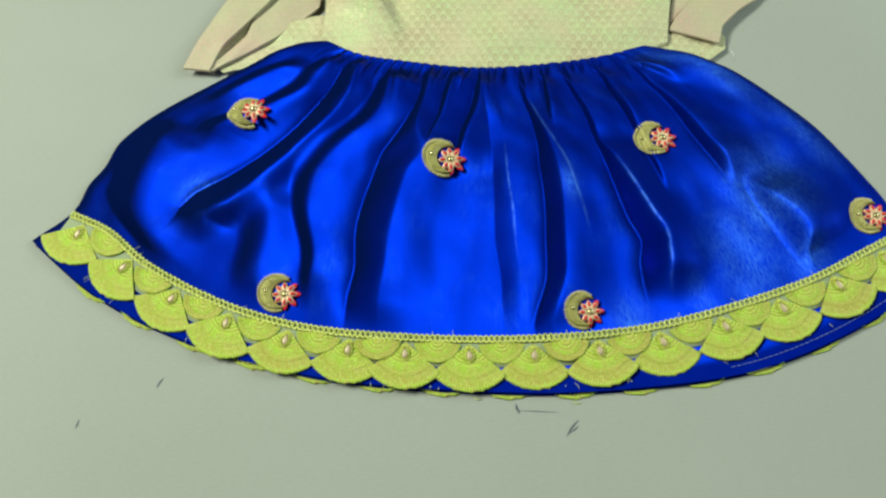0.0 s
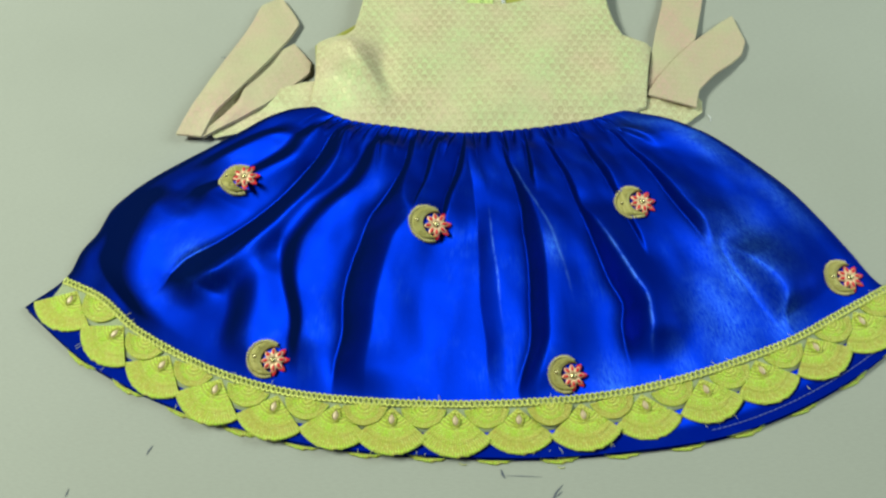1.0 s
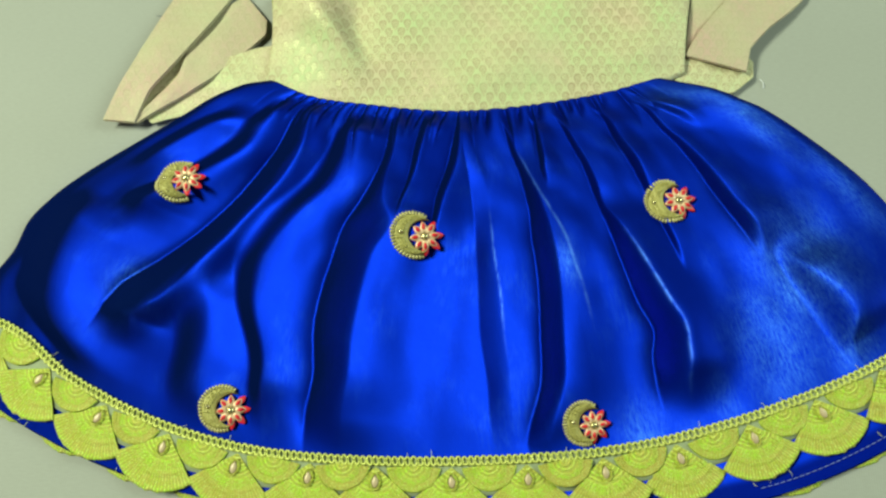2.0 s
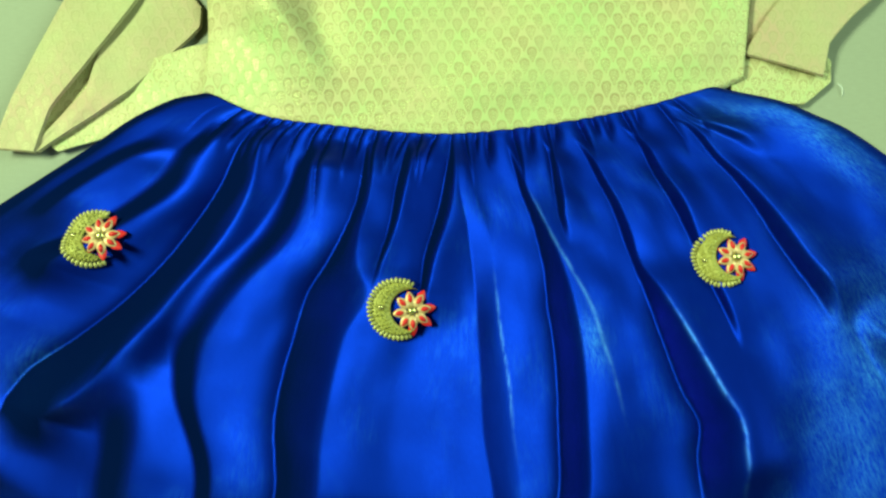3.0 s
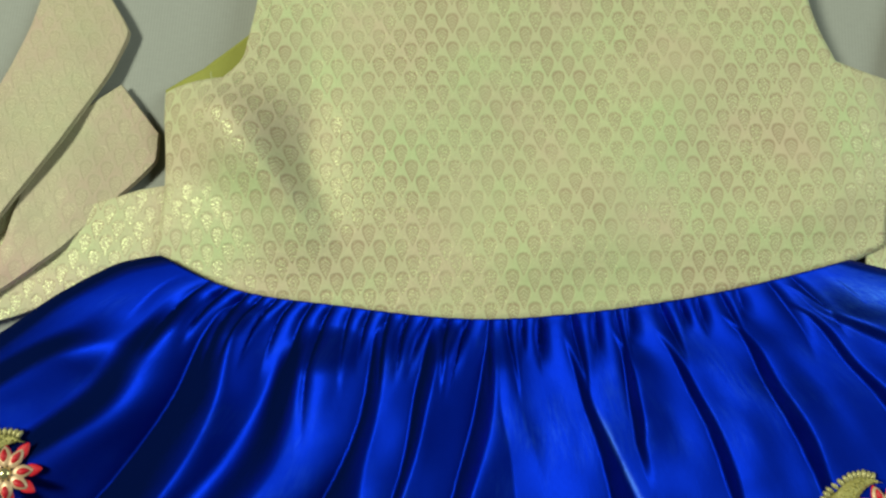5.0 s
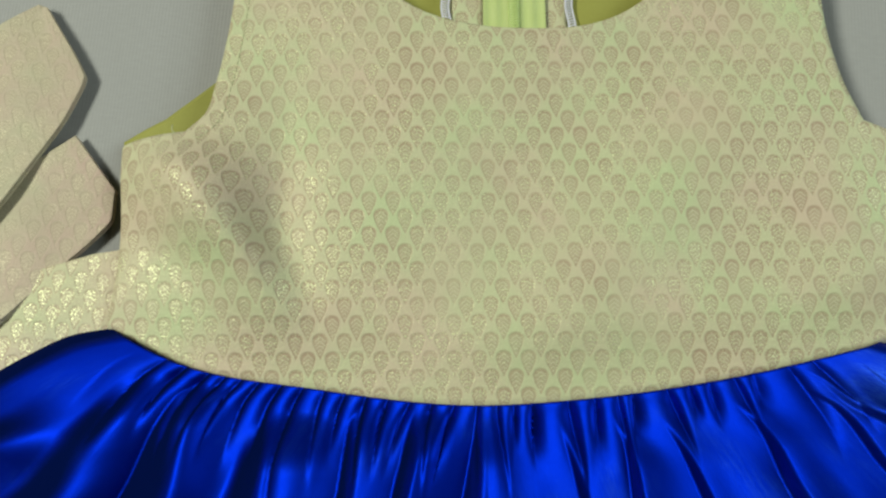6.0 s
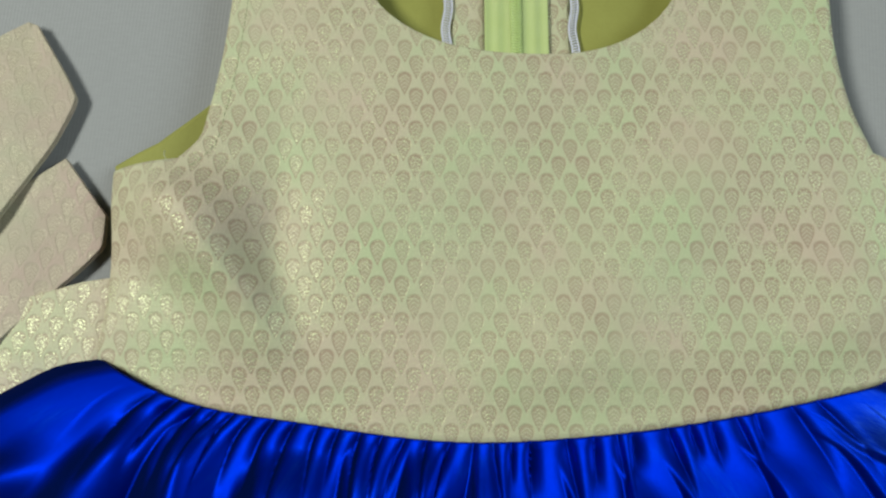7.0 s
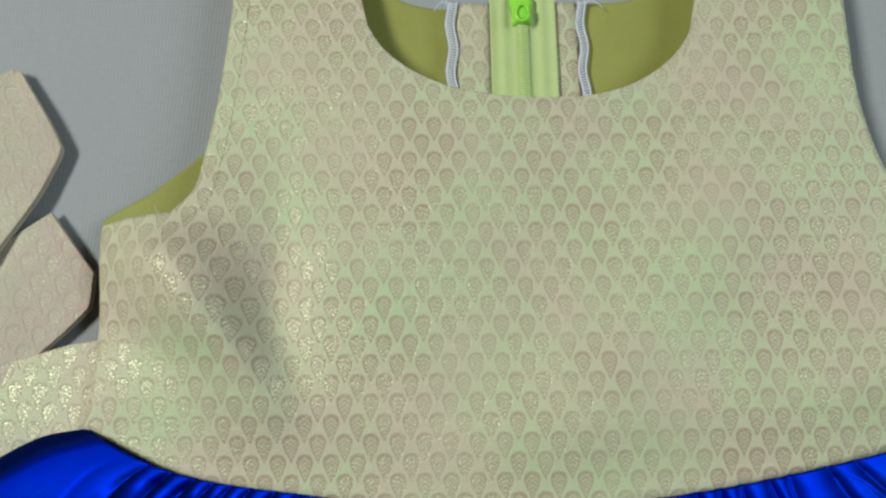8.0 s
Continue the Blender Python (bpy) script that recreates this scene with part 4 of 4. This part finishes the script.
def build_lace():
    trim = None
    # grey net ground
    run, dep = np.meshgrid(np.linspace(0.0, LACE_RUN[-1], 260), np.linspace(0.001, 0.022, 8), indexing="ij")
    xy = lace_at(run, dep)
    z = np.array([[on_skirt(*q) for q in row] for row in xy]) + 0.0006
    v, f = slab(np.dstack([xy, z]), 0.0003)
    trim = fix_normals(link("lace_trim", v, f, NET, dress, "gold-green scalloped lace trim on grey net"))
    wide = fan_mesh("scallop", 0.0318, 0.0322, math.radians(51.5), [(0.20, 0.46, 0, 0.0005), (0.48, 0.62, 50, 0.0010), (0.66, 0.74, 0, 0.0010), (0.78, 0.90, 70, 0.0004), (0.92, 1.0, 90, 0.0014)], GOLD_THREAD, 1.0)
    small = fan_mesh("half_scallop", 0.0160, 0.0152, math.radians(84), [(0.10, 0.28, 0, 0.0009), (0.30, 0.48, 24, 0.0008), (0.50, 0.72, 40, 0.0009), (0.76, 1.0, 52, 0.0013)], HALF_THREAD, 2.0, 28, 56)
    drop_v, drop_f = dome(0.0021, 0.0035, 0.0009, 5, 14, 0.55)
    drop = link("stone", drop_v, drop_f, STONE)
    rim = [(0.0030 * math.cos(a) * (1 - 0.5 * max(math.sin(a), 0) ** 1.2), 0.0047 * math.sin(a), 0.0006) for a in np.linspace(0, 2 * math.pi, 25)]
    setting = link("stone_setting", *tube(rim, 0.0005, 6), GOLD_THREAD)
    drop_me, set_me = drop.data, setting.data
    bpy.data.objects.remove(drop)
    bpy.data.objects.remove(setting)
    runs = [0.014] + [0.066 + 0.0428 * k for k in range(5)] + [0.2757 + 0.0437 * k for k in range(10)]
    r = random.Random(11)
    for k, run in enumerate(runs):
        if run > LACE_RUN[-1]:
            continue
        m = frame_on(run, 0.0058, 0.0003 + 0.0003 * (k % 2))
        shared("scallop", wide, trim, m @ pose(0, 0, 0, 0, 0, r.uniform(-2.5, 2.5)) @ Matrix.Scale(r.uniform(0.98, 1.03), 4))
        shared("stone", drop_me, trim, m @ pose(0, -0.0082, 0.0012, 0, 0, r.uniform(-8, 8)))
        shared("stone_setting", set_me, trim, m @ pose(0, -0.0080, 0.0012, 0, 0, r.uniform(-8, 8)))
        if k + 1 < len(runs):
            shared("half_scallop", small, trim, frame_on(0.5 * (run + runs[k + 1]), 0.0046, 0.0006) @ pose(0, 0, 0, 0, 0, r.uniform(-3, 3)))
    # looped braid along the top edge
    loops = []
    for k in range(int(LACE_RUN[-1] / 0.0037)):
        c = 0.0018 + 0.0037 * k
        a = np.linspace(0, 2 * math.pi, 11)
        xy = lace_at(c + 0.0015 * np.cos(a) * r.uniform(0.9, 1.15) + 0.0004 * np.sin(a), 0.0026 + 0.0024 * np.sin(a) * r.uniform(0.92, 1.08))
        zz = on_skirt(*xy[0]) + 0.0017 + 0.0003 * np.cos(a)
        loops.append(tube(np.c_[xy, zz], 0.00068, 6))
    for depth in (0.0046,):
        run = np.linspace(0.0, LACE_RUN[-1], 420)
        xy = lace_at(run, depth + 0.00025 * np.sin(run * 2200))
        loops.append(tube(np.c_[xy, [on_skirt(*q) + 0.0014 for q in xy]], 0.0006, 6))
    link("braid", *join(loops), BRAID_THREAD, trim, "pale gold looped braid heading")
    # frayed ends along the scallops and the heading
    frays = []
    for k in range(34):
        at = r.uniform(0.03, LACE_RUN[-1] - 0.02)
        low = r.random() < 0.6
        p = lace_at(at, r.uniform(0.0335, 0.0365) if low else 0.0004)
        q = lace_at(at + r.uniform(-0.002, 0.002), r.uniform(0.037, 0.040) if low else r.uniform(-0.0045, -0.002))
        h = (0.0085 if low else on_skirt(*p) + 0.001)
        t = np.linspace(0, 1, 6)[:, None]
        line = (1 - t) * p + t * q + np.sin(t * 3.1) * r.uniform(-0.0006, 0.0006)
        frays.append(tube(np.c_[line, h + 0.0012 * np.sin(t[:, 0] * 2.5)], 0.00022, 4, 0.6))
    tagged(link("frayed_thread", *join(frays), BRAID_THREAD, trim, "loose gold thread ends"), kind="stuff")
    # the back's own lace, of which the tips reach out below the hem
    hem_t = np.linspace(0, 1, 600)
    hem = spline(HEM, hem_t)
    run = np.r_[0, np.cumsum(np.linalg.norm(np.diff(hem, axis=0), axis=1))]
    d = np.gradient(hem, axis=0)
    d /= np.linalg.norm(d, axis=1)[:, None]
    back = None
    for k in range(16):
        at = 0.064 + 0.0447 * k
        if at > run[-1] - 0.02:
            break
        q = np.array([np.interp(at, run, hem[:, 0]), np.interp(at, run, hem[:, 1])])
        t = np.array([np.interp(at, run, d[:, 0]), np.interp(at, run, d[:, 1])])
        m = pose(q[0] - t[1] * 0.0282, q[1] + t[0] * 0.0282, 0.0006, 0, 0, math.degrees(math.atan2(t[1], t[0])))
        if back is None:
            back, first = shared("back_lace", wide, dress, m), m
            tagged(back, "tips of the lace on the skirt's back")
        else:
            shared("scallop", wide, back, first.inverted() @ m)


build_lace()

# ---------------------------------------------------------------- embroidered patches on the skirt


def cloth_pose(x, y, lift, turn=0.0, reach=0.004):
    a, b = on_cloth((x - reach, y)), on_cloth((x + reach, y))
    c, d = on_cloth((x, y - reach)), on_cloth((x, y + reach))
    n = Vector(b - a).cross(Vector(d - c)).normalized()
    n = (n + Vector((0, 0, 0.6))).normalized()
    m = n.to_track_quat("Z", "Y").to_matrix().to_4x4()
    # keep the cloth's x ahead
    x_axis = (Vector((1, 0, 0)) - n * n.x).normalized()
    m = Matrix((x_axis, n.cross(x_axis), n)).transposed().to_4x4()
    z = 0.25 * (a[2] + b[2] + c[2] + d[2])
    m.translation = Vector((x, y, z)) + n * lift
    return m @ pose(0, 0, 0, 0, 0, turn)


def one_mesh(v, f, material, name):
    ob = link(name, v, f, material)
    me = ob.data
    bpy.data.objects.remove(ob)
    return me


PETAL = one_mesh(*dome(0.0022, 0.0034, 0.0009, 5, 14, 0.40), PETAL_CREAM, "petal")
PETAL_TIP = one_mesh(*dome(0.0021, 0.0034, 0.0007, 5, 14, 0.45), RED, "petal_tip")
RED_DROP = one_mesh(*dome(0.0012, 0.0022, 0.0013, 5, 14, 0.5), RED, "red_inlay")
CENTRE_BEAD = one_mesh(*dome(0.0019, 0.0019, 0.0016, 5, 14), BEAD_GOLD, "flower_centre")
FRINGE_BEAD = one_mesh(*dome(0.00098, 0.0017, 0.0011, 4, 10), BEAD_DULL, "bead")


def embroidered_patch(x, y, turn, seed, size=1.17):
    """A crescent of old gold thread with a beaded rim, and an eight-petalled flower in its mouth; x, y is the flower's centre."""
    r = random.Random(seed)
    ct, st = math.cos(math.radians(turn)), math.sin(math.radians(turn))

    def at(px, py):
        px, py = size * px, size * py
        return x + ct * px - st * py, y + st * px + ct * py

    # crescent: its outer arc about one centre, its inner arc about another
    a, k = np.meshgrid(np.linspace(math.radians(62), math.radians(298), 60), np.linspace(0, 1, 10), indexing="ij")
    ox, oy = -0.0056, 0.0004
    outer = np.stack([ox + 0.0106 * np.cos(a), oy + 0.0108 * np.sin(a)], -1)
    b = math.radians(180) + (a - math.radians(180)) * 0.86
    inner = np.stack([ox + 0.0062 + 0.0092 * np.cos(b), oy + 0.0086 * np.sin(b)], -1)
    p = (1 - k[..., None]) * outer + k[..., None] * inner
    X, Y = at(p[..., 0], p[..., 1])
    z = np.array([[on_skirt(q, w) for q, w in zip(row, col)] for row, col in zip(X, Y)])
    z = 0.75 * z + 0.25 * z.mean() + 0.0016 + 0.0011 * np.sin(k * math.pi) + 0.0003 * np.cos(a * 60)
    pieces = [slab(np.dstack([X, Y, z]), 0.0014)]
    # rows of small knots worked over the crescent
    for row, count in ((0.22, 27), (0.45, 24), (0.68, 21)):
        for j in range(count):
            i = 3 + 54 * j / (count - 1) + r.uniform(-0.4, 0.4)
            i0, k0 = int(round(i)), int(round(row * 9))
            dv, df = dome(0.00062, 0.00072, 0.0007, 3, 7)
            pieces.append(([(X[i0, k0] + q[0], Y[i0, k0] + q[1], z[i0, k0] - 0.0001 + q[2]) for q in dv], df))
    v, f = join(pieces)
    patch = fix_normals(link("embroidered_patch", v, f, BRONZE_THREAD, dress, "gold crescent and red flower embroidered on the velvet"))
    for j in range(29):
        ang = math.radians(64 + 232 * j / 28)
        px, py = at(ox + 0.0116 * math.cos(ang), oy + 0.0118 * math.sin(ang))
        m = cloth_pose(px, py, 0.0010, turn + math.degrees(ang) - 90 + r.uniform(-8, 8))
        shared("bead", FRINGE_BEAD, patch, m @ Matrix.Scale(size / 1.17 * r.uniform(0.9, 1.12), 4))
    fx, fy = at(0.0, 0.0)
    m = cloth_pose(fx, fy, 0.0022, turn)
    for j in range(8):
        tip = m @ Matrix.Scale(0.93 * size, 4) @ pose(0, 0, 0, 0, 0, 45 * j + 10 + r.uniform(-4, 4)) @ pose(0, 0.0055, 0, -6, 0, 0)
        # the red underlay shows past the petals on the side away from the crescent
        outward = math.cos(math.radians(45 * j + 10 + 90))
        shared("petal_tip", PETAL_TIP, patch, tip @ pose(0, 0.0026 if outward > 0.1 else 0.0004, -0.0006))
        shared("petal", PETAL, patch, tip)
        shared("red_inlay", RED_DROP, patch, tip @ pose(0, 0.0004, 0.0004))
    gx, gy = at(-0.0128, 0.0006)
    shared("stone", CENTRE_BEAD, patch, cloth_pose(gx, gy, 0.0026, turn) @ Matrix.Scale(0.75, 4))
    shared("flower_centre", CENTRE_BEAD, patch, m @ Matrix.Scale(1.25, 4) @ pose(0, 0, 0.0002))


for k, (x, y, turn, size) in enumerate(((-0.0990, 0.4430, 4, 1.15), (0.0540, 0.4130, 0, 1.15), (0.2125, 0.4455, 8, 1.13), (0.369, 0.397, 6, 1.10), (-0.055, 0.303, -4, 1.08), (0.159, 0.306, -2, 1.0))):
    embroidered_patch(x, y, turn, 20 + k, size)

# ---------------------------------------------------------------- small things on the table
pen_mark([(-0.1335, 0.2325), (-0.1325, 0.236), (-0.1305, 0.2395)], 0.0005)
pen_mark([(-0.1815, 0.2015), (-0.181, 0.204), (-0.1805, 0.2075)], 0.0004)
pen_mark([(0.1115, 0.2405), (0.1125, 0.2375), (0.1145, 0.2345)], 0.0008)
pen_mark([(0.114, 0.2365), (0.126, 0.237), (0.140, 0.2375)], 0.00025)
pen_mark([(0.146, 0.2225), (0.149, 0.228), (0.1535, 0.2335)], 0.0006)
pen_mark([(0.1475, 0.2245), (0.151, 0.227), (0.1535, 0.2295)], 0.0004)
pen_mark([(-0.156, 0.5815), (-0.150, 0.5813), (-0.144, 0.582)], 0.0004)


def loose_thread(points, material, label):
    t = np.linspace(0, 1, 16)
    tagged(link("loose_thread", *tube(np.c_[spline(points, t), 0.0004 + 0.0006 * np.sin(t * 3.1)], 0.00028, 5), material), label, "thread")


loose_thread([(0.2795, 0.5470), (0.2815, 0.5440), (0.2815, 0.5400)], WHITE_THREAD, "short curl of white thread on the grey table cover")
loose_thread([(0.150, 0.2455), (0.152, 0.2440), (0.155, 0.2450)], BRAID_THREAD, "short snippet of gold thread beside the hem")
loose_thread([(0.083, 0.2425), (0.085, 0.2415), (0.088, 0.2420)], BRAID_THREAD, "short snippet of gold thread beside the hem")
